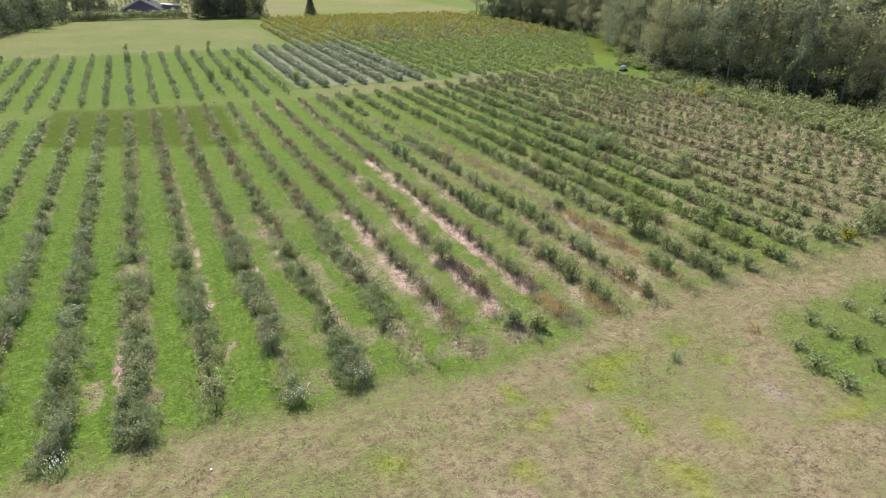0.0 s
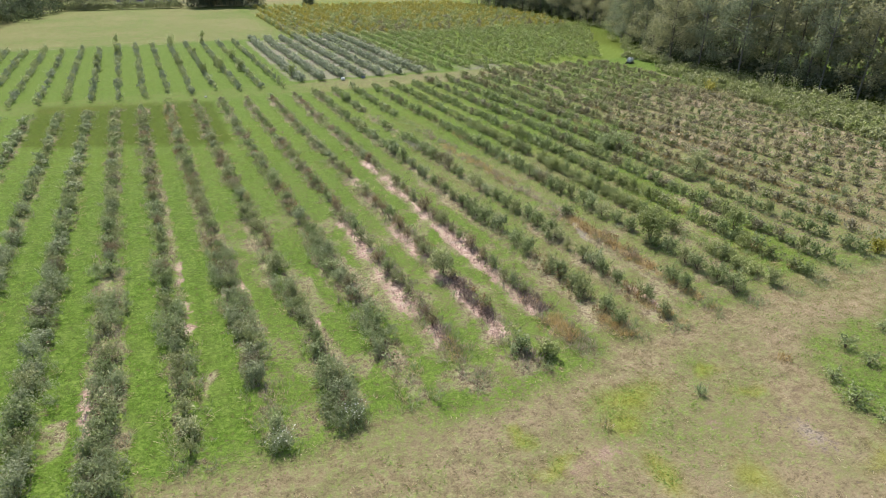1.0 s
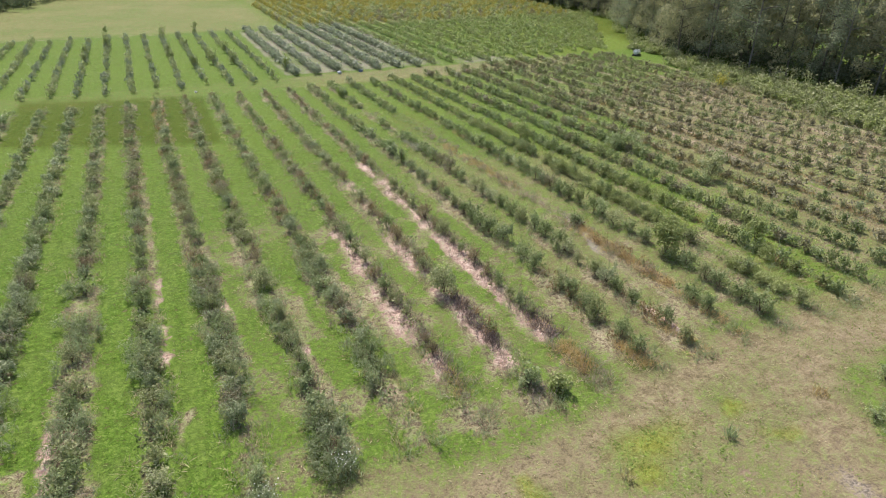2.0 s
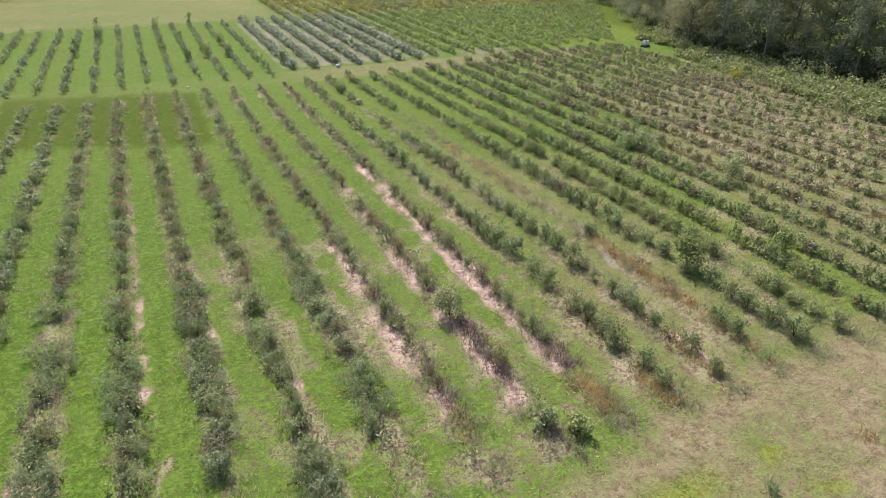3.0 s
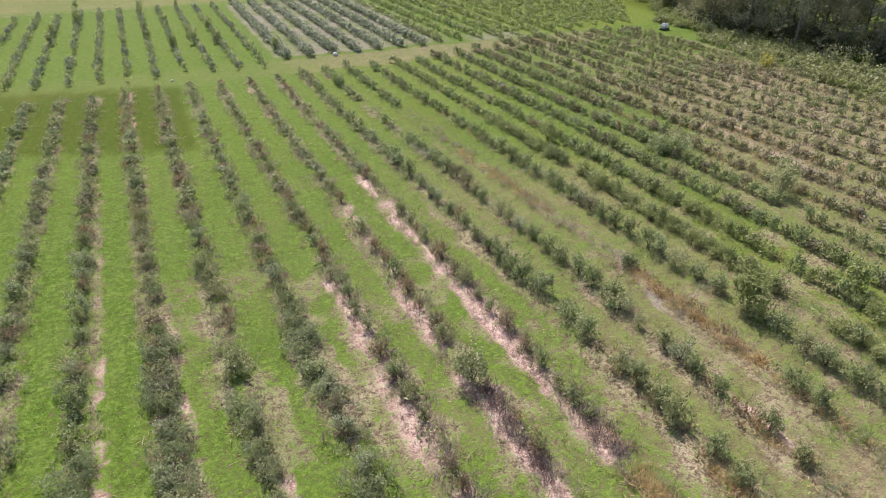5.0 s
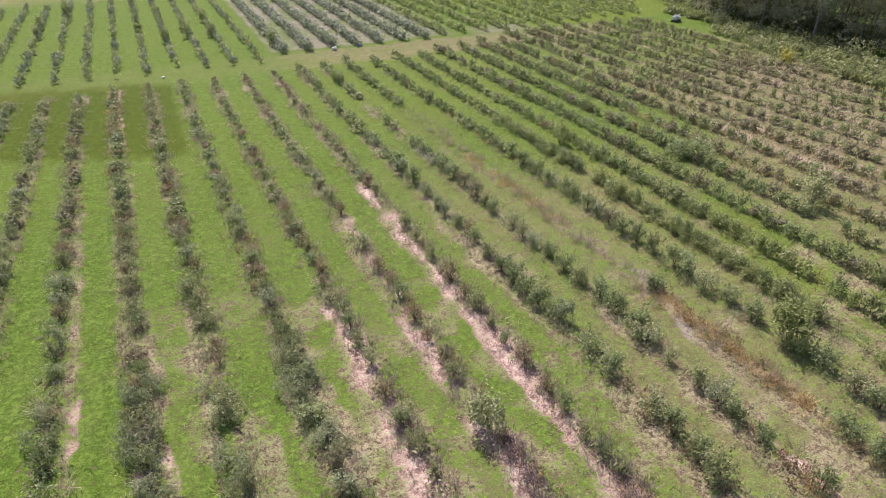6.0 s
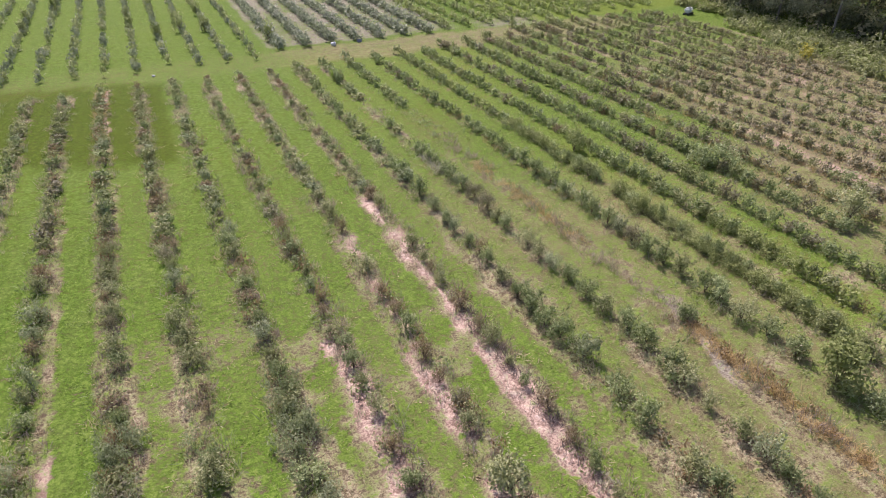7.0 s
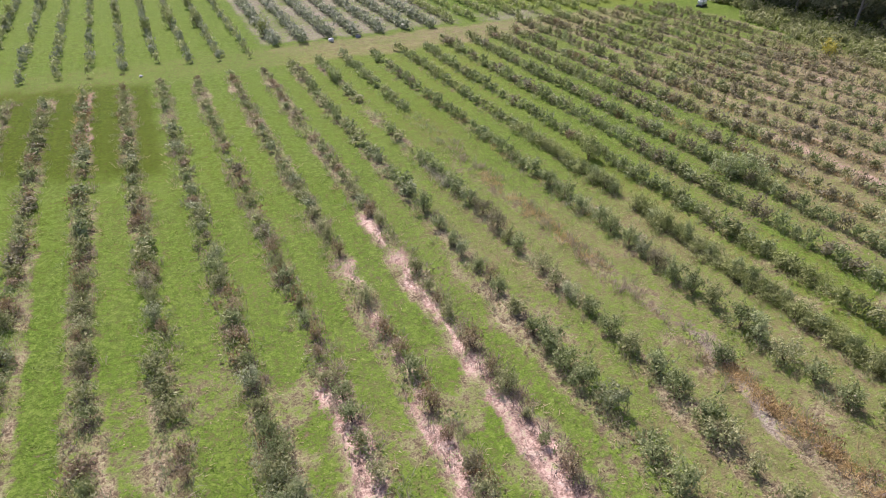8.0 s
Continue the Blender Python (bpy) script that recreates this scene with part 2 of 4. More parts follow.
# bare soil beside the rows: row, sideways offset, from, to, half width
SOIL = [
    (4, -0.1, 21.2, 24.0, 0.38), (4, -0.35, 24.0, 30.0, 0.40), (4, -0.2, 30.0, 36.0, 0.40), (5, -0.1, 21.4, 27.2, 0.36), (5, -0.25, 28.5, 34.2, 0.30), (5, -0.05, 34.2, 38.4, 0.22), (5, 0.0, 40.6, 42.6, 0.45),
    (6, -0.2, 21.2, 25.5, 0.42), (6, -0.35, 25.5, 35.0, 0.40), (6, -0.3, 35.0, 40.5, 0.18), (6, -0.1, 40.5, 43.4, 0.36), (6, -0.45, 43.4, 45.4, 0.25),
    (0, 0.6, 27.3, 29.0, 0.2), (0, 0.6, 30.5, 33.5, 0.15), (1, -0.3, 28.2, 29.4, 0.24), (1, 0.65, 30.0, 31.2, 0.2),
    (0, 0.45, 67.0, 69.4, 0.15), (1, 0.2, 60.0, 71.0, 0.25), (8, 0.35, 20.0, 23.0, 0.2), (2, 0.3, 24.4, 26.4, 0.32), (-1, -0.62, 21.5, 24.5, 0.18),
]
# dry litter beside the rows
LITTER = [
    (-2, 0.95, 21.8, 23.6, 0.5), (-1, -0.62, 20.0, 25.5, 0.24), (-1, 0.68, 19.2, 22.0, 0.22), (0, 0.5, 30.0, 50.0, 0.3), (2, 0.4, 19.0, 31.0, 0.45), (4, -0.4, 20.0, 34.0, 0.6),
    (3, 0.1, 19.0, 24.0, 0.5), (6, -0.3, 21.0, 46.0, 0.6), (5, -0.3, 21.0, 42.0, 0.55), (7, -0.4, 19.0, 42.0, 0.55), (8, -0.3, 19.0, 30.0, 0.5),
    (8, -0.2, 20.0, 32.0, 0.55), (9, 0.0, 22.0, 30.0, 0.42), (-1, 0.0, 19.0, 34.0, 0.75), (3, 1.05, 22.5, 29.5, 0.36), (3, 0.8, 29.5, 31.5, 0.25),
    (4, -0.8, 22.0, 32.5, 0.36), (7, -0.6, 25.0, 39.0, 0.22), (2, 1.0, 26.0, 30.0, 0.4), (1, 0.5, 24.0, 27.0, 0.35), (8, 0.2, 46.5, 49.5, 0.45), (0, 0.9, 21.5, 23.0, 0.3), (1, 0.5, 29.0, 36.0, 0.3), (3, 0.5, 26.0, 35.0, 0.4), (2, -0.5, 29.0, 38.0, 0.3), (3, -0.5, 29.0, 33.0, 0.3),
]


def cover(X, Y):
    """The masks of the ground: soil, straw, dry grass; lush, darker and pale."""
    n1, n2, n3 = value_noise(X, Y, 2.3, 1), value_noise(X, Y, 7.0, 2), value_noise(X, Y, 0.8, 3)
    X = X + 0.22 * (value_noise(X, Y, 1.3, 41) - 0.5) + 0.34 * (value_noise(X, Y, 0.45, 42) - 0.5)
    Y = Y + 1.2 * (value_noise(X, Y, 1.0, 43) - 0.5)
    k, d = near_row(X, Y)
    inblock = smooth(NEAR - 1.2, NEAR + 0.3, Y) * (1 - smooth(HEAD - 0.5, HEAD + 0.8, Y)) * (1 - smooth(60, 66, X + 0.08 * (60 - Y)))
    ragged = Y + 2.6 * (value_noise(X, Y, 0.9, 45) - 0.5)
    soil, straw, dry = np.zeros_like(X), np.zeros_like(X), np.zeros_like(X)
    lush, shade, pale = np.zeros_like(X), np.zeros_like(X), np.zeros_like(X)
    patches = smooth(0.35, 0.7, 0.5 * n1 + 0.5 * value_noise(X, Y, 1.4, 44))
    wide_bed = 0.16 * patches * smooth(-2.5, 0.5, X) * (1 - smooth(8, 20, X)) * n1 * smooth(22, 27, Y)
    straw = np.maximum(straw, inblock * (1 - smooth(0.25 + wide_bed, 0.75 + 1.3 * wide_bed, d)) * (0.30 + 0.28 * n1 + 0.14 * patches) * (0.8 + 0.2 * smooth(3, 5, X / STEP)) * (1 - 0.65 * (k == 9) * smooth(31, 35, Y)) * (1 - 0.45 * smooth(9, 10, k) * (1 - smooth(15, 16, k))))
    for r, off, y0, y1, half in SOIL:
        soil = np.maximum(soil, strip(X, ragged, r, off, y0, y1, 1.2 * half) * (0.30 + 0.32 * n1 + 0.46 * n3))
    for r, off, y0, y1, half in LITTER:
        straw = np.maximum(straw, strip(X, ragged, r, off, y0, y1, half) * (0.34 + 0.26 * n1 + 0.2 * n3))
    east_litter = smooth(36.5, 40, X - 0.12 * (Y - 30)) * (1 - smooth(56, 62, X)) * inblock * (1 - smooth(50, 62, Y))
    straw = np.maximum(straw, east_litter * smooth(0.5, 0.9, d) * (0.02 + 0.18 * n2))
    # alleys: greener in the west, dry and brown in the east
    east = smooth(11, 20, X) * inblock
    dry = np.maximum(dry, east * (1 - 0.6 * smooth(40, 52, Y)) * (0.32 + 0.32 * n2) * (1 - 0.6 * blob(X, Y, 31, 34, 3.0, 22)))
    dry = np.maximum(dry, inblock * smooth(1, 8, X) * (1 - smooth(30, 58, Y)) * (0.02 + 0.30 * n2 + 0.14 * n1))
    brown = smooth(35.5, 39.5, X - 0.12 * (Y - 30)) * inblock * (1 - 0.6 * smooth(52, 66, Y))
    dry = np.maximum(dry, brown * (0.47 + 0.30 * n2))
    wheel = 0.5 + 0.5 * np.sin(5.1 * near_row(X, Y)[0] ** 2 + 0.35 * Y + 4 * n2) * (0.4 + 0.6 * n1)
    soil = np.maximum(soil, brown * smooth(36, 40, X) * (1 - smooth(54, 60, X)) * smooth(22, 30, Y) * (1 - smooth(50, 64, Y)) * smooth(0.45, 0.9, d) * (0.14 + 0.44 * wheel))
    lush = np.maximum(lush, 0.36 * blob(X, Y, 30, 27, 2.2, 9) + 0.28 * blob(X, Y, 29, 44, 3, 10))
    dry = np.maximum(dry, 0.36 * blob(X, Y, 22.0, 53, 2.6, 6.0))
    shade = np.maximum(shade, 0.35 * blob(X, Y, 22.3, 54, 2.0, 4.5))
    # greyish bare band that slants across the row with the tawny grass
    off = X - row_x(9, Y)
    band = (1 - smooth(0.3, 0.75, np.abs(off + 0.55 - 0.22 * np.clip(Y - 27.2, 0, 5)))) * smooth(26.0, 29.0, Y) * (1 - smooth(32.4, 33.4, Y))
    soil, pale = np.maximum(soil, 0.5 * band), np.maximum(pale, band * (0.5 + 0.4 * n3))
    worn = (1 - smooth(0.3, 0.9, np.abs(off - 0.35 + 0.07 * np.clip(Y - 35, 0, 14)))) * smooth(32.0, 33.5, Y) * (1 - smooth(48, 52, Y))
    straw = np.maximum(straw, worn * (0.34 + 0.3 * n1))
    straw = np.maximum(straw, 0.55 * strip(X, ragged, 9, -0.5, 18.8, 27.5, 0.5))
    # some alleys are more worn than others
    worn_alley = 0.5 + 0.5 * np.sin(2.4 * np.floor(X / STEP) + 4.2)
    dry = np.maximum(dry, inblock * smooth(-1, 1, X) * (1 - smooth(44, 60, Y)) * worn_alley * (0.10 + 0.34 * n1))
    # scattered litter in the near alleys
    flecks = smooth(0.47, 0.68, 0.5 * n1 + 0.5 * n3) * inblock * smooth(-1, 5, X) * (1 - smooth(34, 46, Y)) * (1 - smooth(33, 38, X))
    straw = np.maximum(straw, 0.5 * flecks)
    # headland
    head = 1 - smooth(NEAR - 2.2, NEAR + 1.2, Y + 1.2 * (n1 - 0.5) - 1.5 * smooth(14, 20, X))
    dry = np.maximum(dry, head * (0.60 + 0.3 * n2 + 0.15 * n1))
    verge = smooth(15.2, 17.0, Y) * head * (1 - smooth(11, 16, X))
    wash = smooth(0.5, 0.8, value_noise(X, Y, 3.6, 55)) * head
    dry = dry * (1 - 0.08 * verge * (0.3 + 0.9 * n2)) * (1 - 0.3 * wash)
    straw = np.maximum(straw, head * (0.10 + 0.40 * n1) * (1 - smooth(22, 27, X)) * (1 - 0.4 * verge) * (1 - 0.6 * wash))
    soil = np.maximum(soil, (0.25 + 0.5 * n1 + 0.6 * n3) * (0.42 * blob(X, Y, 12.0, 13.6, 2.6, 0.8, 8) + 0.24 * blob(X, Y, 21.2, 13.0, 1.4, 1.2) + 0.34 * blob(X, Y, 19.2, 11.4, 1.7, 1.2, 20) + 0.38 * blob(X, Y, 17.0, 13.3, 1.5, 0.6) + 0.34 * blob(X, Y, 6.3, 17.3, 1.2, 0.5) + 0.3 * blob(X, Y, 7.5, 11.5, 3.0, 1.0)))
    for cx, cy, rx, ry in ((15.0, 15.6, 1.3, 0.55), (14.0, 14.7, 0.6, 0.5), (18.8, 15.7, 0.6, 0.25), (19.4, 14.4, 0.6, 0.35), (13.6, 12.5, 0.45, 0.6), (10.5, 14.2, 0.9, 0.3), (4.9, 14.1, 0.6, 0.4),
                           (13.3, 9.8, 0.7, 0.9), (16.1, 11.2, 0.7, 0.8), (21.2, 9.7, 1.4, 0.5), (8.6, 12.3, 0.5, 0.4), (10.2, 15.7, 0.35, 0.25)):
        lush = np.maximum(lush, 0.8 * blob(X, Y, cx, cy, 1.15 * rx, 1.15 * ry))
    side = smooth(20.8, 23.4, X - 0.42 * np.clip(Y - 11.5, 0, 9)) * (1 - smooth(15.2, 16.8, Y - 0.03 * (X - 26)))
    dry, straw = dry * (1 - 0.58 * side), straw * (1 - 0.8 * side)
    straw, dry = straw * (1 - np.clip(1.3 * lush, 0, 1) * head), dry * (1 - 0.3 * lush * head)
    tracks = smooth(20, 26, X) * head * (1 - side)
    straw = straw * (1 - 0.9 * tracks)
    pale = np.maximum(pale, head * (0.2 + 0.6 * n3) * (0.8 * blob(X, Y, 19.5, 12.0, 1.0, 2.6, 10) + 0.45 * blob(X, Y, 1.0, 14.5, 4.5, 0.9, 10)))
    # darker mown plot
    plot = smooth(-10.3, -9.7, X) * (1 - smooth(5.8, 6.5, X)) * smooth(-0.9, 0.9, Y - (56.6 - 0.32 * X)) * (1 - smooth(HEAD + 0.5, HEAD + 3.0, Y + 0.2 * X))
    shade = np.maximum(shade, plot * 1.1)
    # cross alley and what lies beyond
    cross = smooth(HEAD - 0.3, HEAD + 1.2, Y) * (1 - smooth(76.5, 78.5, Y))
    dry = np.maximum(dry, cross * (0.26 + 0.3 * smooth(12, 22, X)) * (1 - smooth(53, 58, X)))
    straw = np.maximum(straw, cross * smooth(16, 24, X) * (1 - smooth(50, 55, X)) * (0.1 + 0.35 * n2))
    beyond = smooth(77, 79, Y)
    pale = np.maximum(pale, beyond * smooth(15.2, 16.4, X) * (1 - smooth(34, 40, X)) * (1 - smooth(113, 119, Y)) * (0.40 + 0.36 * n1))
    pale = np.maximum(pale, 0.55 * smooth(36, 40, X) * (1 - smooth(44, 50, X)) * smooth(76, 78, Y) * (1 - smooth(80, 84, Y)))
    lush = np.maximum(lush, 0.18 * smooth(36, 56, Y) * (1 - smooth(112, 118, Y)) * (1 - smooth(10, 22, X)) * (0.6 + 0.6 * n2))
    lush = np.maximum(lush, 0.26 * smooth(13, 18, X) * (1 - smooth(32, 38, X)) * smooth(48, 58, Y) * (1 - smooth(73, 77, Y)) * (0.6 + 0.6 * n2))
    lawn = smooth(115, 119, Y)
    dry = np.maximum(dry, lawn * smooth(22, 26, X) * (1 - smooth(86, 90, X)) * (1 - smooth(176, 180, Y)) * (0.35 + 0.3 * n2))
    dry = np.maximum(dry, lawn * (0.36 + 0.25 * n2) * (1 - smooth(20, 30, X)))
    straw = np.maximum(straw, 0.5 * smooth(115.6, 116.2, Y) * (1 - smooth(116.8, 117.6, Y)) * (1 - smooth(0, 14, X)))
    lush = np.maximum(lush, lawn * (0.1 + 0.2 * n2))
    lush = np.maximum(lush, beyond * smooth(40, 46, X) * (1 - smooth(70, 74, X - 0.5 * np.clip(Y - 80, 0, 60))) * 0.34)
    dry = np.maximum(dry, smooth(178, 186, Y) * (0.35 + 0.4 * value_noise(X, Y, 18.0, 51)))
    # wood floor and land behind painted darker, so the gaps between trees stay dark
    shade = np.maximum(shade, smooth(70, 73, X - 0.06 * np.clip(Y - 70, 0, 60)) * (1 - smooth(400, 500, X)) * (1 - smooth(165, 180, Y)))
    dry = dry * (1 - 0.6 * smooth(92, 98, X))
    return np.stack([soil, straw, dry], -1), np.stack([lush, shade, pale], -1)


def relief(X, Y):
    """The lie of the ground: gentle swells, and planting beds a hand high."""
    k, d = near_row(X, Y)
    inblock = smooth(NEAR - 0.8, NEAR + 0.6, Y) * (1 - smooth(HEAD - 0.8, HEAD + 0.5, Y)) * (1 - smooth(58, 63, X))
    bed = 0.07 * (1 - smooth(0.3, 0.8, d)) * inblock
    near = 1 - smooth(90, 130, Y)
    return bed + near * (0.05 * (value_noise(X, Y, 5.0, 11) - 0.5) + 0.03 * (value_noise(X, Y, 1.1, 12) - 0.5))


def make_mesh(name, verts, faces, mats, which=None):
    """A mesh from arrays: n x 3 places, m x 3 or m x 4 corners."""
    me = bpy.data.meshes.new(name)
    n, c = faces.shape
    me.vertices.add(len(verts))
    me.vertices.foreach_set("co", np.ascontiguousarray(verts, dtype=np.float32).ravel())
    me.loops.add(n * c)
    me.loops.foreach_set("vertex_index", np.ascontiguousarray(faces, dtype=np.int32).ravel())
    me.polygons.add(n)
    me.polygons.foreach_set("loop_start", np.arange(0, n * c, c, dtype=np.int32))
    for m in mats:
        me.materials.append(m)
    if which is not None:
        me.polygons.foreach_set("material_index", np.ascontiguousarray(which, dtype=np.int32))
    me.update(calc_edges=True)
    me.validate()
    return me


def spaced(*runs):
    """Grid lines from runs of (start, stop, step)."""
    out = [np.arange(a, b, s) for a, b, s in runs]
    return np.concatenate(out + [np.array([runs[-1][1]])])


def build_ground():
    xs = spaced((-900, -100, 100), (-100, -30, 5), (-30, -10, 0.6), (-10, 32, 0.2), (32, 70, 0.32), (70, 120, 4), (120, 1000, 110))
    ys = spaced((-600, -40, 80), (-40, 4, 4), (4, 46, 0.28), (46, 80, 0.45), (80, 130, 1.0), (130, 230, 4), (230, 2000, 150))
    X, Y = np.meshgrid(xs, ys)
    Z = relief(X, Y)
    nx, ny = len(xs), len(ys)
    i = (np.arange(ny - 1)[:, None] * nx + np.arange(nx - 1)[None, :]).ravel()
    me = make_mesh("ground", np.stack([X, Y, Z], -1).reshape(-1, 3), np.stack([i, i + 1, i + nx + 1, i + nx], -1), [GROUND])
    me.polygons.foreach_set("use_smooth", np.ones(len(i), dtype=bool))
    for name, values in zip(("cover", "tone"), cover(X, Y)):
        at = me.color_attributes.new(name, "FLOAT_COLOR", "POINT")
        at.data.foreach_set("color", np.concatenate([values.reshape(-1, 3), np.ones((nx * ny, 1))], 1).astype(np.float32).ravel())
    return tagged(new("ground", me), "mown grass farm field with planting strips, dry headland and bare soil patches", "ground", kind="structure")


build_ground()


def height_at(x, y):
    return float(relief(np.array([float(x)]), np.array([float(y)]))[0])


# ---- plant forms ----


def leaves(centres, out, size, slim, r, droop=0.0, up=0.0):
    """Rhombic leaves at the centres, facing roughly outwards and upwards."""
    n = len(centres)
    nrm = out * 0.8 + r.normal(0, 0.55, (n, 3)) + np.array([0, 0, 0.45])
    nrm /= np.linalg.norm(nrm, axis=1)[:, None]
    a = np.cross(nrm, r.normal(0, 1, (n, 3)) + np.array([0, 0, -droop]))
    a /= np.linalg.norm(a, axis=1)[:, None] + 1e-9
    b = np.cross(nrm, a)
    if up:
        a = r.normal(0, 0.6, (n, 3)) + out * 0.5 + np.array([0, 0, up])
        a -= nrm * np.sum(a * nrm, axis=1)[:, None]
        a /= np.linalg.norm(a, axis=1)[:, None] + 1e-9
        b = np.cross(nrm, a)
    s = (size * r.uniform(0.65, 1.3, n))[:, None]
    a, b = a * s * 0.5, b * s * 0.5 * slim
    fold = nrm * s * 0.08
    v = np.stack([centres - a, centres - b + fold, centres + a, centres + b + fold], 1).reshape(-1, 3)
    return v, np.arange(4 * n).reshape(-1, 4)


def bush_leaves(seed, h, w, count, size, slim=0.6, lobes=8, low=0.22, high=0.76, shoots=0.24):
    """A shrub's foliage: leaves on several overlapping lobes of uneven height."""
    r = np.random.default_rng(seed)
    az = r.uniform(0, 2 * math.pi, lobes)
    rad = w * 0.5 * np.sqrt(r.uniform(0.02, 0.62, lobes))
    c = np.stack([np.cos(az) * rad, np.sin(az) * rad, h * r.uniform(low, high, lobes)], -1)
    c[0] = (0, 0, h * 0.62)
    lr = w * r.uniform(0.17, 0.29, lobes)
    i = r.integers(0, lobes, count)
    d = r.normal(0, 1, (count, 3))
    d /= np.linalg.norm(d, axis=1)[:, None]
    p = c[i] + d * lr[i][:, None] * np.array([1, 1, 1.25]) * (r.uniform(0.35, 1.0, count) ** 0.5)[:, None]
    # long shoots that stand out of the lobes
    n = max(4, lobes)
    az, lean = r.uniform(0, 2 * math.pi, n), w * r.uniform(0.12, 0.62, n)
    tip = np.stack([np.cos(az) * lean, np.sin(az) * lean, h * r.uniform(0.75, 1.22, n)], -1)
    s = np.nonzero(r.random(count) < shoots)[0]
    j, along_shoot = r.integers(0, n, len(s)), r.uniform(0.45, 1.0, len(s))[:, None]
    p[s] = tip[j] * np.concatenate([along_shoot, along_shoot, along_shoot ** 0.8], 1) + r.normal(0, 0.035 * w, (len(s), 3))
    p[:, 2] = np.clip(p[:, 2], 0.06 * h, None)
    return leaves(p, d, size, slim, r, 0.0, 0.9)


def tube(path, radii, sides=5):
    """A tapering tube along a path, as quads."""
    path = np.asarray(path, float)
    v, f = [], []
    for j, (p, rad) in enumerate(zip(path, radii)):
        q = path[min(j + 1, len(path) - 1)] - path[max(j - 1, 0)]
        q = q / (np.linalg.norm(q) + 1e-9)
        a = np.cross(q, (0.3, 0.9, 0.1))
        a /= np.linalg.norm(a)
        b = np.cross(q, a)
        for s in range(sides):
            t = 2 * math.pi * s / sides
            v.append(p + rad * (math.cos(t) * a + math.sin(t) * b))
    for j in range(len(path) - 1):
        for s in range(sides):
            f.append((j * sides + s, j * sides + (s + 1) % sides, (j + 1) * sides + (s + 1) % sides, (j + 1) * sides + s))
    return np.array(v), np.array(f)


def bush_stems(seed, h, w, count=7):
    r = np.random.default_rng(seed + 500)
    out = []
    for _ in range(count):
        az, lean = r.uniform(0, 2 * math.pi), r.uniform(0.1, 0.42) * w
        top = np.array([math.cos(az) * lean, math.sin(az) * lean, h * r.uniform(0.55, 0.85)])
        mid = top * np.array([0.4, 0.4, 0.5])
        out.append(tube([(top[0] * 0.08, top[1] * 0.08, -0.03), mid, top], (0.02, 0.015, 0.007), 4))
    return out


def blades(seed, count, h, spread, width, lean=0.35):
    """A tuft of upright narrow blades, as triangles doubled to quads with a pointed tip."""
    r = np.random.default_rng(seed)
    az, rad = r.uniform(0, 2 * math.pi, count), spread * np.sqrt(r.random(count))
    base = np.stack([np.cos(az) * rad, np.sin(az) * rad, np.full(count, -0.02)], -1)
    tip = base + np.stack([r.normal(0, lean * h, count), r.normal(0, lean * h, count), h * r.uniform(0.5, 1.1, count)], -1)
    t = r.uniform(0, 2 * math.pi, count)
    side = np.stack([np.cos(t), np.sin(t), np.zeros(count)], -1) * width * 0.5
    mid = base * 0.45 + tip * 0.55
    mid[:, 2] += 0.08 * h
    v = np.stack([base - side * 0.5, mid - side, tip, mid + side], 1).reshape(-1, 3)
    return v, np.arange(4 * count).reshape(-1, 4)


class Pile:
    """Gathers many copies of plant forms into one mesh."""

    def __init__(self):
        self.v, self.f, self.n = [], [], 0

    def spread(self, forms, xs, ys, sx, sz, seed):
        """One form at each of many places, on the ground."""
        r = np.random.default_rng(seed)
        zs = relief(np.asarray(xs), np.asarray(ys))
        sx, sz = np.broadcast_to(sx, len(xs)), np.broadcast_to(sz, len(xs))
        pick, turn = r.integers(0, len(forms), len(xs)), r.uniform(0, 2 * math.pi, len(xs))
        for j, form in enumerate(forms):
            at = np.nonzero(pick == j)[0]
            if not len(at):
                continue
            v, f = form
            c, s = np.cos(turn[at])[:, None], np.sin(turn[at])[:, None]
            a, b = sx[at][:, None], sz[at][:, None]
            w = np.stack([(v[None, :, 0] * c - v[None, :, 1] * s) * a + np.asarray(xs)[at][:, None],
                          (v[None, :, 0] * s + v[None, :, 1] * c) * a + np.asarray(ys)[at][:, None],
                          v[None, :, 2] * b + zs[at][:, None]], -1).reshape(-1, 3)
            g = (f[None] + (np.arange(len(at)) * len(v))[:, None, None]).reshape(-1, f.shape[1])
            self.v.append(w)
            self.f.append(g + self.n)
            self.n += len(w)

    def done(self, name, material, label, category):
        if not self.v:
            return None
        me = make_mesh(name, np.concatenate(self.v), np.concatenate(self.f), [material])
        return tagged(new(name, me), label, category, kind="stuff")


def part(name, form, material, parent, label=""):
    ob = new(name, make_mesh(name, *form, [material]))
    ob.parent = parent
    return tagged(ob, label) if label else ob


# ---- blueberry bushes of the main block ----
# stretches of a row with few or no bushes: row, from, to, share of bushes left
THIN = [
    (9, 24.5, 50.0, 0.04), (9, 50.0, 58.0, 0.0), (8, 50.0, 60.0, 0.25), (3, 18.0, 21.5, 0.2), (9, 18.0, 24.5, 0.25), (-1, 19.0, 34.0, 0.7), (-2, 21.0, 24.0, 0.4),
    (11, 18.0, 22.0, 0.6), (11, 22.0, 26.5, 0.3),
]
TONES = ("grey", "blue", "green", "olive", "brown", "rust", "lime", "umber", "deep")


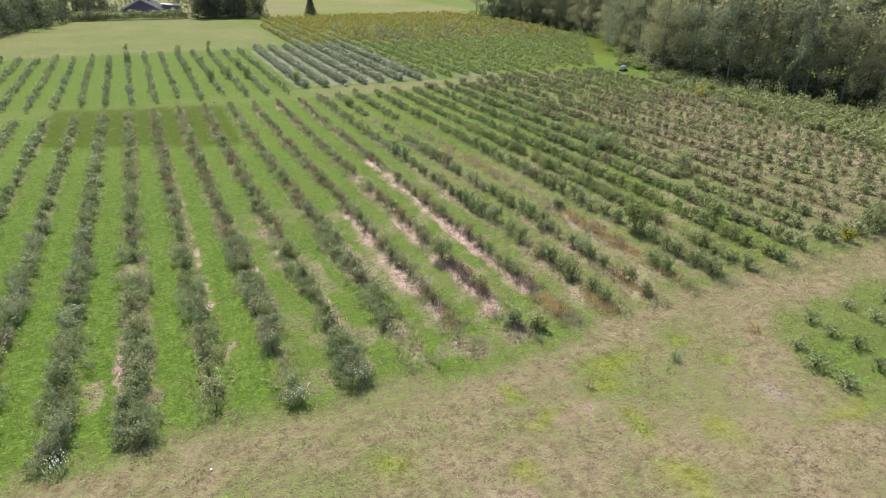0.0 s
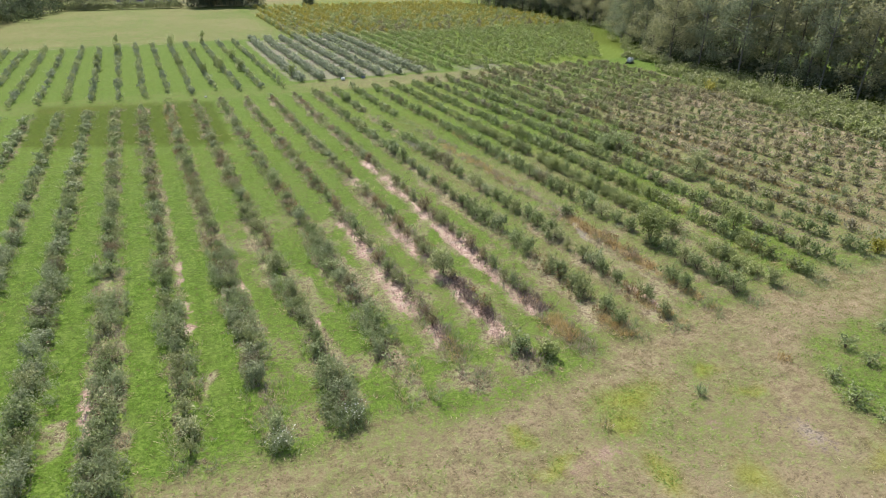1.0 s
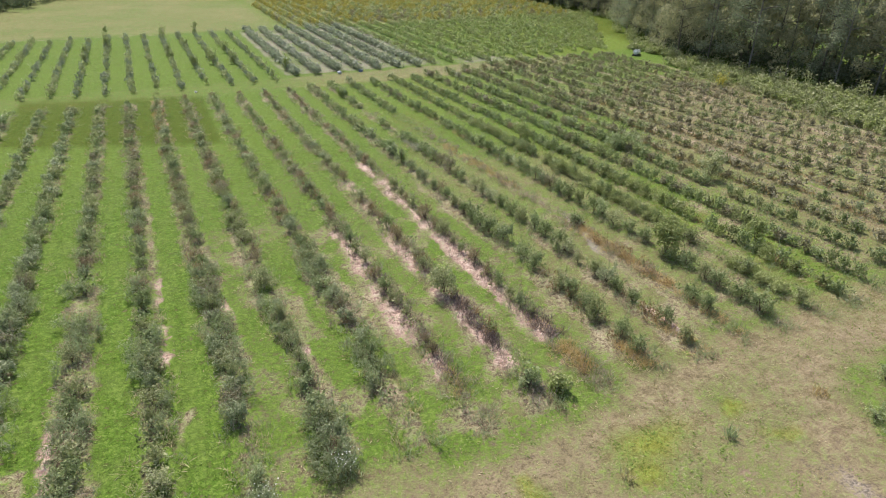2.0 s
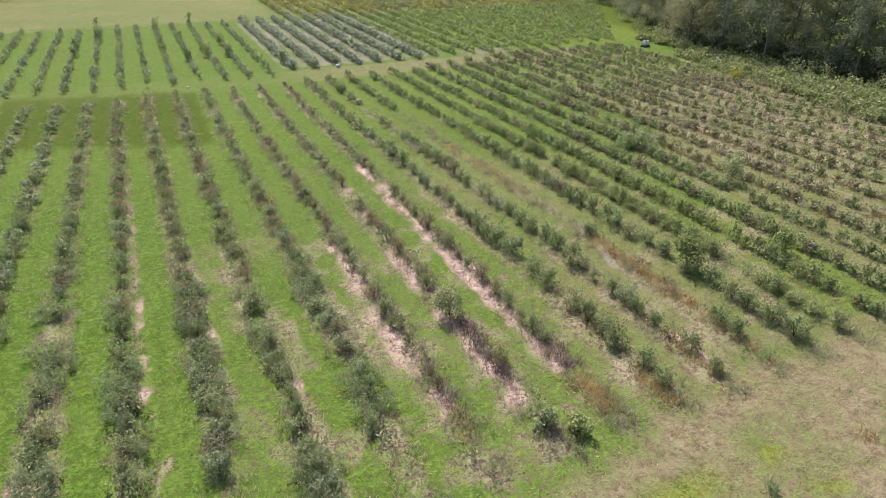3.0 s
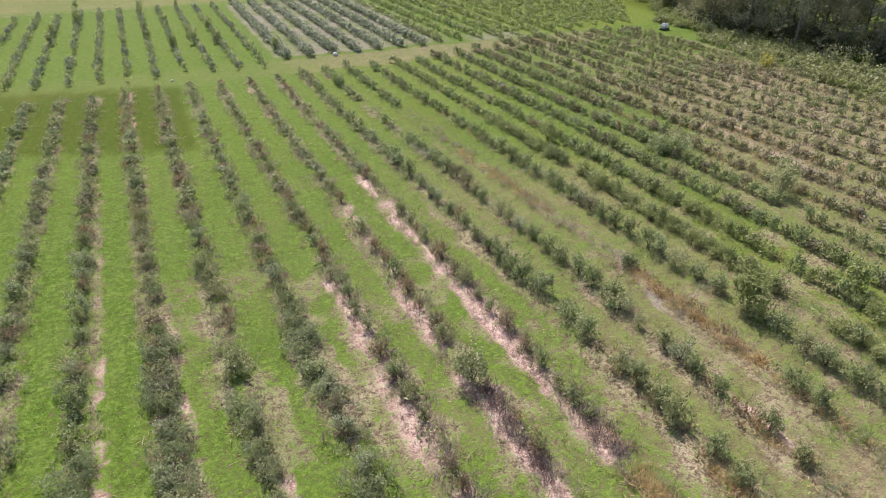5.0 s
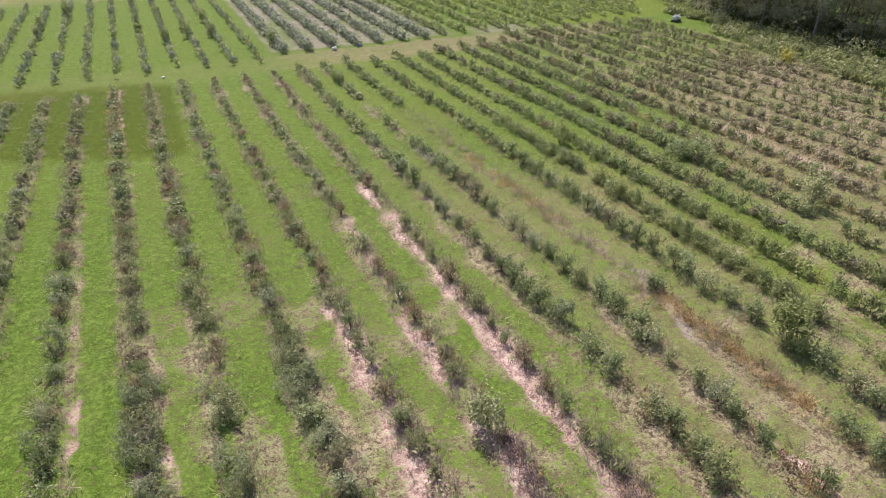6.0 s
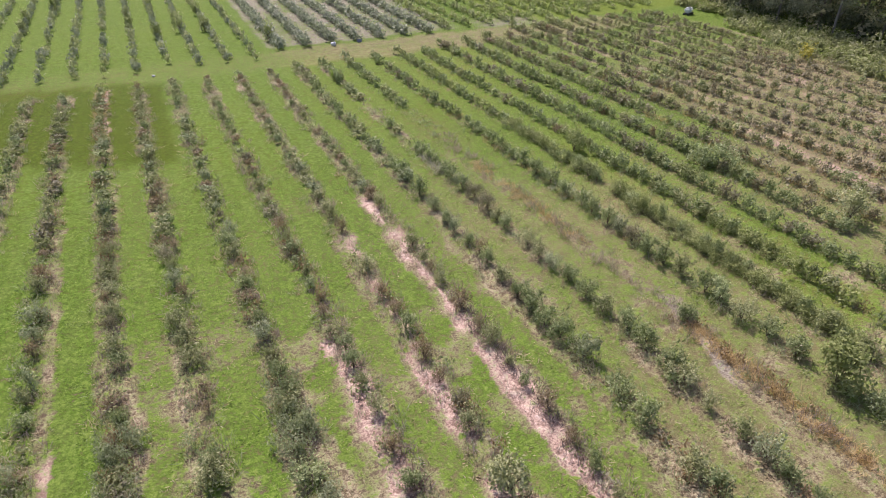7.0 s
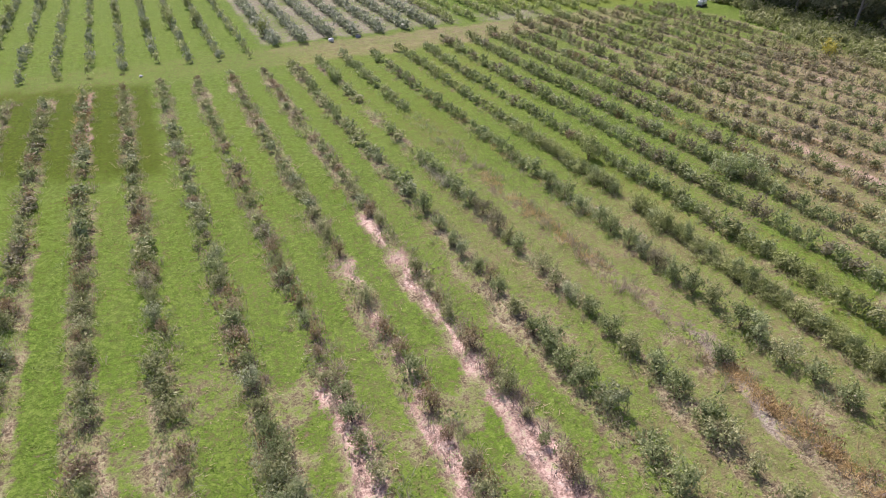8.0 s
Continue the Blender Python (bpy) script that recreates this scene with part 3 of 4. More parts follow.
def tone_weights(k, y):
    if k <= -2:
        w = (0.35, 0.55, 0.05, 0.03, 0.02, 0)
    elif k <= 3:
        w = (0.58, 0.2, 0.14, 0.05, 0.03, 0)
        if y > 28 and k >= 0:
            w = (0.42, 0.12, 0.1, 0.05, 0.19, 0)
        if 62 < y < HEAD and k <= 2:
            w = (0.42, 0.1, 0.08, 0.2, 0.19, 0.01)
    elif k <= 6:
        w = (0.44, 0.1, 0.14, 0.05, 0.27, 0) if y > 34 else (0.36, 0.08, 0.12, 0.04, 0.4, 0)
    elif k <= 9:
        w = (0.4, 0.12, 0.38, 0.06, 0.04, 0)
    elif k <= 14:
        w = (0.14, 0.05, 0.58, 0.16, 0.01, 0)
    else:
        w = (0.22, 0.02, 0.16, 0.14, 0.03, 0.0)
    w = w + (0, 0.42 if k > 14 else 0.3 if k > 12 else 0.07 if k > 9 and y > 50 else 0.12 if 0 <= k <= 6 and y > 28 else 0.04)
    if k == 11 or k == 12 and y < 40:
        w = (0.08, 0.0, 0.35, 0.22, 0, 0, 0.35, 0)
    w = w + (0.8 if 7 <= k <= 10 else 0.25 if k in (3, 13, 14) else 0.1 if k < 3 else 0,)
    return np.array(w) / sum(w)


# rows where each bush stands apart: how far along the row, and how wide
SPACED = {
    4: (23.1, 0.7, 23.9, 0.6, 26.2, 0.6, 27.4, 0.8, 28.4, 0.95, 29.8, 0.75, 31.5, 0.8, 32.8, 0.8, 33.8, 0.9, 34.8, 0.8),
    5: (29.7, 0.9, 30.5, 0.85, 31.9, 0.6, 33.2, 0.9, 35.0, 0.95, 36.1, 0.75, 37.3, 0.9, 39.4, 0.95, 43.0, 0.8, 44.5, 0.7),
    6: (23.9, 0.5, 24.7, 0.65, 25.5, 0.6, 26.7, 0.7, 27.8, 0.75, 29.3, 0.95, 30.5, 0.6, 31.6, 0.5, 33.0, 0.95, 33.9, 0.55, 35.3, 1.25, 37.2, 0.7, 38.2, 0.6, 39.0, 0.6, 40.4, 0.8, 44.6, 0.7, 45.8, 0.85),
    7: (19.9, 0.95, 21.0, 0.95, 22.6, 1.3, 23.5, 1.0, 24.6, 1.1, 25.4, 1.15, 27.6, 1.2, 28.8, 1.1, 30.8, 1.3, 32.1, 1.25, 33.0, 1.1, 34.1, 1.3, 35.0, 1.0, 36.3, 1.1, 37.7, 0.8, 38.5, 0.8, 39.5, 0.8, 40.8, 0.85,
        41.8, 0.85, 43.2, 0.9, 44.9, 1.15, 46.6, 1.2, 47.4, 1.2),
    8: (19.7, 0.9, 21.0, 0.95, 23.0, 0.85, 24.0, 1.0, 24.9, 1.1, 25.8, 1.1, 27.1, 0.65, 28.4, 1.3, 29.1, 1.3, 30.4, 1.2, 31.3, 1.15, 32.7, 1.1, 33.8, 1.0, 35.0, 1.0, 36.2, 0.95, 37.1, 0.95, 38.2, 0.95, 40.1, 1.1,
        40.9, 0.9, 42.0, 1.2, 43.5, 1.15, 44.7, 1.2, 46.1, 1.1),
    10: (20.1, 1.35, 21.2, 1.35, 22.4, 1.35, 23.3, 1.2, 24.7, 1.3, 27.7, 1.15, 28.9, 1.1, 30.0, 1.25, 31.2, 1.25, 32.0, 1.25, 33.4, 1.2, 34.4, 1.2, 35.4, 1.2, 36.4, 1.1, 37.4, 1.1, 38.3, 1.1, 39.5, 1.1, 40.4, 1.15,
         41.7, 1.15, 43.2, 1.3, 44.6, 1.4, 46.2, 1.3),
}


def bush_places():
    """x, y, width, height and tone of every bush in the main block."""
    r = np.random.default_rng(21)
    out = []
    for k in range(-12, 25):
        end = HEAD - (1.3 if k <= 0 else 0.4) if k < 7 else 72.2 if k < 13 else 73.5 if k < 17 else 77.0
        y = NEAR + r.uniform(0, 0.8) + (0.8 if k > 9 else 0)
        known = SPACED.get(k, ())
        for at, width in zip(known[::2], known[1::2]):
            tone = TONES[r.choice(9, p=tone_weights(k, at))]
            w = 0.86 * width * r.uniform(0.95, 1.05)
            out.append((k, float(row_x(k, np.array(at))) + r.normal(0, 0.05), at, w, (0.3 + 0.55 * w) * r.uniform(0.9, 1.15), tone))
            y = at + 1.0
        while y < end:
            x = STEP * k
            if x < 56.5 + 0.17 * (y - 31):
                share = 0.95 if k > 6 else 0.88
                for kk, a, b, s in THIN:
                    if kk == k and a <= y < b:
                        share = s
                if r.random() < share:
                    tone = TONES[r.choice(9, p=tone_weights(k, y))]
                    big = 0.92 if k <= 3 else 0.82 if k <= 6 else 1.0 if k <= 9 else 0.90
                    if k <= -2:
                        big = 1.0
                    if k >= 13:
                        big = 0.86 + 0.12 * float(smooth(36, 50, np.array(y)) * (1 - smooth(46, 54, np.array(x))))
                    if k >= 15 and y < 50:
                        big *= 0.84
                    if y > 45:
                        big *= 0.86
                    w = big * (r.uniform(0.55, 1.2) if -1 <= k <= 4 else r.uniform(0.72, 1.15) if k < 15 else r.uniform(0.55, 1.25))
                    h = (1.05 if k > 9 else 0.9) * big * r.uniform(0.62, 1.0)
                    if tone == "brown":
                        w, h = w * 0.85, h * 0.85
                    out.append((k, float(row_x(k, np.array(y))) + r.normal(0, 0.10 if k < 4 else 0.06), y, w, h, tone))
            y += r.uniform(0.7, 1.2) if k < 4 else r.uniform(0.8, 1.25) if k < 10 else r.uniform(0.62, 0.9) if k < 15 or y > 50 else r.uniform(0.8, 1.25)
    return out


BUSHES = bush_places()
SINGLE = sorted((b for b in BUSHES if -3 <= b[0] <= 11), key=lambda b: b[2])[:300]
chosen = set(id(b) for b in SINGLE)

first = {}
LOOKS = {
    "grey": "leafy grey-green blueberry bush in a weedy planting row",
    "blue": "dense blue-green blueberry bush in a planting row",
    "green": "bright green blueberry bush with glossy leaves in a row",
    "olive": "olive green blueberry bush among row weeds",
    "brown": "half-withered brownish blueberry bush on dry soil",
    "rust": "reddish brown withered blueberry bush in a row",
    "lime": "light yellow-green bush overgrown with weeds",
    "umber": "brownish olive blueberry bush with drying leaves",
    "deep": "deep green vigorous blueberry bush standing apart in its row",
}


def blueberry_bush(seed, tone, name="blueberry_bush", label="", group="blueberry bushes in rows", h=0.9, w=1.0, count=900, size=0.105):
    ob = tagged(new(name), label or LOOKS[tone], "bush", group)
    if tone == "brown":
        count = int(count * 0.55)
    part("foliage", bush_leaves(seed, h, w, count, size, 0.36, 12, 0.22, 0.78, 0.34), LEAF[tone], ob)
    for form in bush_stems(seed, h, w, 6 if tone == "brown" else 4):
        part("stem", form, STEM, ob)
    return ob


r_single = np.random.default_rng(5)
for k, x, y, w, h, tone in SINGLE:
    variant = int(r_single.integers(0, 4))
    m = Matrix.LocRotScale((x, y, height_at(x, y)), Euler((0, 0, r_single.uniform(0, 6.28))), None)
    if (tone, variant) not in first:
        ob = blueberry_bush(40 + variant + 10 * TONES.index(tone), tone)
        ob.matrix_basis = m
        first[tone, variant] = ob
    else:
        ob = copy_thing(first[tone, variant], m)
    ob.scale = (w, w, h / 0.9)

MID = [bush_leaves(100 + i, 0.9, 1.0, 270, 0.19, 0.40, 11, 0.24, 0.78, 0.3) for i in range(8)]
FAR = [bush_leaves(130 + i, 0.9, 1.0, 130, 0.26, 0.40, 10, 0.24, 0.78, 0.3) for i in range(8)]
THIN_FORM = [bush_leaves(160 + i, 0.9, 1.0, 54, 0.31, 0.45, 8) for i in range(8)]
DISTANT = [bush_leaves(140 + i, 0.9, 1.0, 64, 0.31, 0.42, 9) for i in range(8)]
LOW = [bush_leaves(150 + i, 0.42, 1.0, 46, 0.16, 0.40, 6) for i in range(8)]
TOUCH = {"grey": "grey-green", "blue": "blue-green", "green": "green", "olive": "olive", "brown": "withered", "rust": "reddish brown", "lime": "light green", "umber": "brownish olive", "deep": "deep green"}
for tone in TONES:
    pile = Pile()
    rest = [b for b in BUSHES if b[5] == tone and id(b) not in chosen]
    for forms, some in ((MID, [b for b in rest if b[2] < 52]), (FAR, [b for b in rest if b[2] >= 52])):
        if some:
            a = np.array([(b[1], b[2], b[3], b[4]) for b in some])
            pile.spread(forms, a[:, 0], a[:, 1], a[:, 2], a[:, 3] / 0.9, 60)
    pile.done("blueberry_bushes", LEAF[tone], "distant rows of " + TOUCH[tone] + " blueberry bushes in grass", "bushes")

# low growth that links the bushes of a row
rl = np.random.default_rng(66)
low = []
for k in range(-12, 25):
    yy = np.arange(NEAR + 0.3, HEAD if k < 7 else 72.2 if k < 13 else 73.5 if k < 17 else 77.0, 0.5)
    yy = yy + rl.uniform(-0.3, 0.3, len(yy))
    xx = row_x(k, yy) + rl.normal(0, 0.16, len(yy))
    ok = (xx < 56.5 + 0.17 * (yy - 31)) & (rl.random(len(yy)) < (0.9 if k > 14 else 0.3 if k > 12 else 0.4 if k > 9 else 0.34 if k > 3 else 0.5)) & ~((k == 9) & (yy > 24) & (yy < 58))
    low.append(np.stack([xx, yy, np.full(len(yy), k), rl.random(len(yy))], -1)[ok])
low = np.concatenate(low)
low[:, 3] = np.where((low[:, 2] > 14) & (low[:, 1] < 56) & (low[:, 3] < 0.6), 0.76, low[:, 3])
for tone, a, b, words in (("grey", 0.0, 0.4, "low grey-green weeds filling the planting rows"), ("olive", 0.4, 0.72, "low olive weeds filling the planting rows"), ("umber", 0.72, 0.82, "low withered weeds filling the planting rows"),
                          ("green", 0.82, 1.01, "low green weeds filling the planting rows")):
    some = low[(low[:, 3] >= a) & (low[:, 3] < b) & ~((tone == "umber") & (low[:, 2] < 4))]
    pile = Pile()
    grown = np.where((some[:, 2] > 14) & (some[:, 1] < 58), 1.35, 1.0)
    pile.spread(LOW, some[:, 0], some[:, 1], grown * rl.uniform(0.6, 1.15, len(some)), grown * rl.uniform(0.5, 1.3, len(some)), 67)
    pile.done("low_weeds", LEAF[tone], words, "weeds")

# rusty dead growth at the foot of some rows
rd = np.random.default_rng(68)
pile = Pile()
for k, y0, y1, n in ((7, 20.0, 27.0, 16), (8, 18.8, 24.0, 10), (9, 23.0, 32.0, 14), (5, 21.0, 40.0, 16), (4, 21.0, 52.0, 14), (3, 24.0, 60.0, 22), (1, 28.0, 66.0, 26), (0, 34.0, 60.0, 12), (2, 40.0, 66.0, 14), (12, 20.0, 30.0, 8),
                     (14, 24.0, 60.0, 10), (15, 24.0, 66.0, 12), (16, 24.0, 66.0, 12), (17, 26.0, 66.0, 12)):
    yy = rd.uniform(y0, y1, n)
    pile.spread(LOW, row_x(k, yy) + rd.normal(0, 0.2, n), yy, rd.uniform(0.4, 0.9, n), rd.uniform(0.5, 1.3, n), 69 + k)
pile.done("rusty_weeds", LEAF["rust"], "low rust-brown dead weeds at the foot of the rows", "weeds")

# ---- weeds, straw and grass ----
SMALL = [blades(200 + i, 6, 0.085, 0.14, 0.026, 0.7) for i in range(8)]
TUFT = [blades(210 + i, 16, 0.25, 0.19, 0.019, 0.5) for i in range(8)]
TALL = [bush_leaves(220 + i, 0.68, 0.62, 110, 0.13, 0.20, 9, 0.2, 0.8) for i in range(8)]


def scatter(n, x0, x1, y0, y1, seed, keep):
    """Random places in a field, kept with the chance that keep(x, y) gives."""
    r = np.random.default_rng(seed)
    x, y = r.uniform(x0, x1, n), y0 + (y1 - y0) * r.random(n) ** 1.35
    ok = r.random(n) < keep(x, y)
    return x[ok], y[ok], r


def beside_row(x, y, half=0.7):
    return 1 - smooth(half * 0.6, half * 1.3, near_row(x, y)[1])


def masks(x, y):
    a, b = cover(x, y)
    return a[..., 0], a[..., 1], a[..., 2], b[..., 0]


def keep_grass(x, y):
    soil, straw, dry, lush = masks(x, y)
    return np.clip(1.0 - 1.6 * straw - 2 * soil - 0.6 * dry + 0.5 * lush, 0.05, 1)


def keep_straw(x, y):
    soil, straw, dry, lush = masks(x, y)
    return np.clip(1.2 * straw + 0.7 * dry - 4.0 * soil - 0.8 * lush - 0.1, 0.0, 1) * np.where(y < NEAR - 1, 0.45, 1.0)


pile = Pile()
x, y, r = scatter(21000, -14, 40, 12, 52, 301, keep_grass)
pile.spread(SMALL, x, y, r.uniform(0.7, 1.6, len(x)), r.uniform(0.5, 1.2, len(x)), 302)
pile.done("grass", BLADE["grass"], "short mown green grass between the planting rows", "grass")
pile = Pile()
x, y, r = scatter(26000, -14, 46, 8, 56, 303, keep_straw)
pile.spread(SMALL, x, y, r.uniform(0.8, 1.7, len(x)), r.uniform(0.5, 1.5, len(x)), 304)
pile.done("dry_grass", BLADE["straw"], "dry straw-coloured grass tufts on strips and headland", "grass")


def keep_row(x, y):
    soil = masks(x, y)[0]
    return beside_row(x, y, 0.68) * np.clip(1 - 1.3 * soil, 0, 1) * (y < HEAD) * (y > NEAR - 0.4)


pile = Pile()
x, y, r = scatter(8000, -14, 42, 18.3, 71, 305, keep_row)
pile.spread(TUFT, x, y, r.uniform(0.7, 1.5, len(x)), r.uniform(0.5, 1.6, len(x)), 306)
x, y, r = scatter(2600, -14, 9, 18.0, 34, 307, lambda x, y: keep_row(x, y) * (value_noise(x, y, 1.6, 31) > 0.5))
pile.spread(TALL, x, y, r.uniform(0.7, 1.2, len(x)), r.uniform(0.7, 1.25, len(x)), 308)
pile.done("row_weeds", BLADE["weed"], "feathery grey-green weeds growing among the bushes", "weeds")


def keep_dead(x, y):
    k = near_row(x, y)[0]
    w = np.where((k >= 4) & (k <= 6), 0.9, np.where((k >= -1) & (k <= 3), np.where(y > 26, 0.75, 0.3), 0.15))
    w = np.where((k == 9) & (y > 24) & (y < 52), 1.0, w)
    return beside_row(x, y, 0.6) * w * (y < HEAD) * (y > NEAR)


pile = Pile()
x, y, r = scatter(9000, -8, 28, 18.5, 70, 309, keep_dead)
pile.spread(TUFT, x, y, r.uniform(0.7, 1.4, len(x)), r.uniform(0.6, 1.8, len(x)), 310)
pile.done("dead_weeds", BLADE["mauve"], "dead greyish mauve weeds along the planting rows", "weeds")

pile = Pile()
for k, y0, y1, n, tall in ((6.9, 18.9, 20.6, 60, 1.0), (6, 19.6, 21.6, 70, 1.1), (8, 18.8, 22.0, 34, 1.0), (9, 18.8, 24.0, 50, 1.0), (9.0, 23.4, 30.6, 230, 0.8), (6, 22.3, 23.4, 10, 0.8), (4, 20.3, 22.0, 14, 1.0),
                           (9, 37.0, 48.0, 90, 1.0), (10, 36.0, 60.0, 60, 1.0), (1, 60.0, 70.5, 70, 1.5), (15, 22.0, 50.0, 120, 1.1), (16, 24.0, 50.0, 120, 1.1), (17, 26.0, 55.0, 120, 1.1)):
    r = np.random.default_rng(int(400 + round(k) * 7 + y0))
    yy = r.uniform(y0, y1, n)
    pile.spread(TUFT, row_x(k, yy) + r.normal(0, 0.22, n), yy, r.uniform(0.7, 1.4, n), tall * r.uniform(0.6, 1.3, n), int(420 + round(k) + y0))
pile.done("tawny_grass", BLADE["tawny"], "tall tawny brown dead grass in the rows", "grass")

# straw standing along the edges of the rows


def keep_edge(x, y):
    k, d = near_row(x, y)
    return (1 - smooth(0.12, 0.3, np.abs(d - 0.55))) * (y > NEAR) * (y < 60) * np.where((k > -3) & (k < 9), 0.6, 0.12) * (value_noise(x, y, 1.1, 33) > 0.45) * np.clip(1 - 3 * masks(x, y)[0], 0, 1)


pile = Pile()
x, y, r = scatter(9000, -10, 40, 18.5, 60, 311, keep_edge)
pile.spread(TUFT, x, y, r.uniform(0.7, 1.5, len(x)), r.uniform(0.4, 1.1, len(x)), 312)
pile.done("edge_straw", BLADE["straw"], "bleached straw tufts along the edges of the rows", "grass")

# rank yellow-green weeds that overgrow two rows
pile = Pile()
for k, y0, y1, n in ((11, 20.5, 24.0, 46), (11, 27.0, 41.0, 190), (11, 43.0, 52.0, 70), (12, 31.0, 37.0, 40), (12, 22.0, 24.0, 16)):
    r = np.random.default_rng(470 + k + int(y0))
    yy = r.uniform(y0, y1, n)
    pile.spread(TALL, row_x(k, yy) + r.normal(0, 0.24, n), yy, r.uniform(0.7, 1.2, n), r.uniform(0.5, 1.1, n), 480 + k + int(y0))
pile.done("rank_weeds", LEAF["lime"], "rank yellow-green weeds overgrowing the planting rows", "weeds")

# dark dead twigs where bushes have died back
pile = Pile()
for k, y0, y1, n in ((5, 22.2, 26.6, 90), (6, 22.0, 25.0, 50), (6, 27.0, 37.0, 55), (4, 21.0, 30.0, 65), (4, 30.0, 44.0, 40), (3, 25.0, 40.0, 40), (2, 19.0, 24.0, 30), (1, 26.0, 50.0, 50), (7, 34.0, 46.0, 24)):
    r = np.random.default_rng(440 + k * 9 + int(y0))
    yy = r.uniform(y0, y1, n)
    pile.spread(TUFT, row_x(k, yy) + r.normal(0.05, 0.2, n), yy, r.uniform(0.8, 1.5, n), r.uniform(0.7, 1.7, n), 450 + k + int(y0))
pile.done("dead_twigs", BLADE["twig"], "dark mauve dead twigs of died-back bushes", "twigs")

# ---- further plantings ----


def rows_of(xs, y0, y1, gap, r, share=1.0, edge_of=None):
    """Places along rows at the given x, every gap metres or so."""
    out = []
    for x in xs:
        y = y0 + r.uniform(0, gap)
        while y < y1:
            if r.random() < share and (edge_of is None or edge_of(x, y)):
                out.append((x + r.normal(0, 0.08), y))
            y += gap * r.uniform(0.8, 1.25)
    return np.array(out)


def planting(name, places, tone, w, h, label, seed, forms=None):
    r = np.random.default_rng(seed)
    pile = Pile()
    n = len(places)
    pile.spread(forms or DISTANT, places[:, 0], places[:, 1], r.uniform(*w, n), r.uniform(*h, n) / 0.9, seed + 1)
    return pile.done(name, LEAF[tone], label, "bushes")


rf = np.random.default_rng(77)
west = rows_of(-2.72 + 2.445 * np.arange(-9, 8), 75.0, 114.5, 0.95, rf, 0.8)
west[:, 0] -= 0.0125 * (west[:, 1] - 74)
half = rf.random(len(west)) < 0.5
planting("young_bushes", west[half], "silver", (0.6, 0.95), (0.6, 1.05), "thin rows of young blue-green bushes in mown grass", 81)
planting("young_bushes", west[~half], "grey", (0.6, 0.95), (0.6, 1.05), "thin rows of young leafy bushes in mown grass", 83)
mulch = rows_of(STEP * np.arange(7, 14) - 0.7, 77.6, 116.5, 0.62, rf, 0.97)
planting("mulched_bushes", mulch, "silver", (1.0, 1.35), (0.65, 1.0), "silvery grey bushes in dense rows on pale ground", 85)
north = rows_of(STEP * np.arange(14, 36) - 0.7, 78.5, 117, 0.72, rf, 0.95, lambda x, y: x < 61 + 0.68 * (y - 77) and not (x > 55 and y < 80))
split = rf.random(len(north))
planting("far_bushes", north[split < 0.35], "sage", (0.75, 1.1), (0.6, 1.0), "dense far rows of green bushes", 87)
planting("far_bushes", north[(split >= 0.35) & (split < 0.75)], "lime", (0.75, 1.15), (0.5, 0.9), "light green weeds and bushes in far rows", 89)
planting("far_bushes", north[split >= 0.75], "olive", (0.75, 1.1), (0.6, 1.0), "olive bushes in dense far rows", 91)
gold = rows_of(STEP * np.arange(10, 35) - 0.6, 117.5, 176, 0.95, rf, 0.96, lambda x, y: x > 23 + 0.05 * (y - 117) and x < 86.5 - 0.003 * (y - 140) ** 2)
split = rf.random(len(gold)) + 0.5 * smooth(124, 168, gold[:, 1])
planting("golden_weeds", gold[split > 0.62], "gold", (0.8, 1.3), (0.7, 1.2), "yellow flowering weeds among far rows", 93, THIN_FORM)
planting("golden_bushes", gold[(split > 0.35) & (split <= 0.62)], "lime", (1.0, 1.5), (0.7, 1.2), "yellowish green bushes in far rows", 95, THIN_FORM)
planting("golden_bushes", gold[split <= 0.14], "umber", (1.0, 1.5), (0.7, 1.3), "brownish bushes in far rows", 98, THIN_FORM)
planting("golden_bushes", gold[(split > 0.14) & (split <= 0.35)], "olive", (1.0, 1.5), (0.7, 1.3), "olive bushes in far rows", 97, THIN_FORM)

# rank weeds between the bushes and the wood
belt_x, belt_y, belt_r = scatter(4200, 52, 74, 26, 80, 99, lambda x, y: ((x > 56.6 + 0.17 * (y - 31)) & (x < 68.5 + 0.02 * (50 - y)) & ((y < 68) | (x > 66.5))).astype(float))
pile = Pile()
half = belt_r.random(len(belt_x)) < 0.36
pile.spread(THIN_FORM, belt_x[half], belt_y[half], belt_r.uniform(0.6, 1.2, half.sum()), belt_r.uniform(0.5, 1.15, half.sum()), 100)
pile.done("rank_weeds", LEAF["lime"], "waist-high light green weeds before the wood", "weeds")
pile = Pile()
pile.spread(THIN_FORM, belt_x[~half], belt_y[~half], belt_r.uniform(0.6, 1.2, (~half).sum()), belt_r.uniform(0.5, 1.2, (~half).sum()), 101)
pile.done("rank_weeds", LEAF["grey"], "waist-high grey-green weeds before the wood", "weeds")

# ---- single shrubs ----


def shrub(x, y, h, w, tone, label, seed, count=900, size=0.13, lobes=14, low=0.2, high=0.78):
    ob = tagged(new("shrub"), label, "shrub")
    ob.matrix_basis = pose(x, y, height_at(x, y), 0, 0, seed * 37 % 360)
    part("foliage", bush_leaves(seed, h, w, count, size, 0.55, lobes, low, high, 0.12), LEAF[tone], ob)
    for form in bush_stems(seed, h, w, 6):
        part("stem", form, STEM, ob)
    return ob


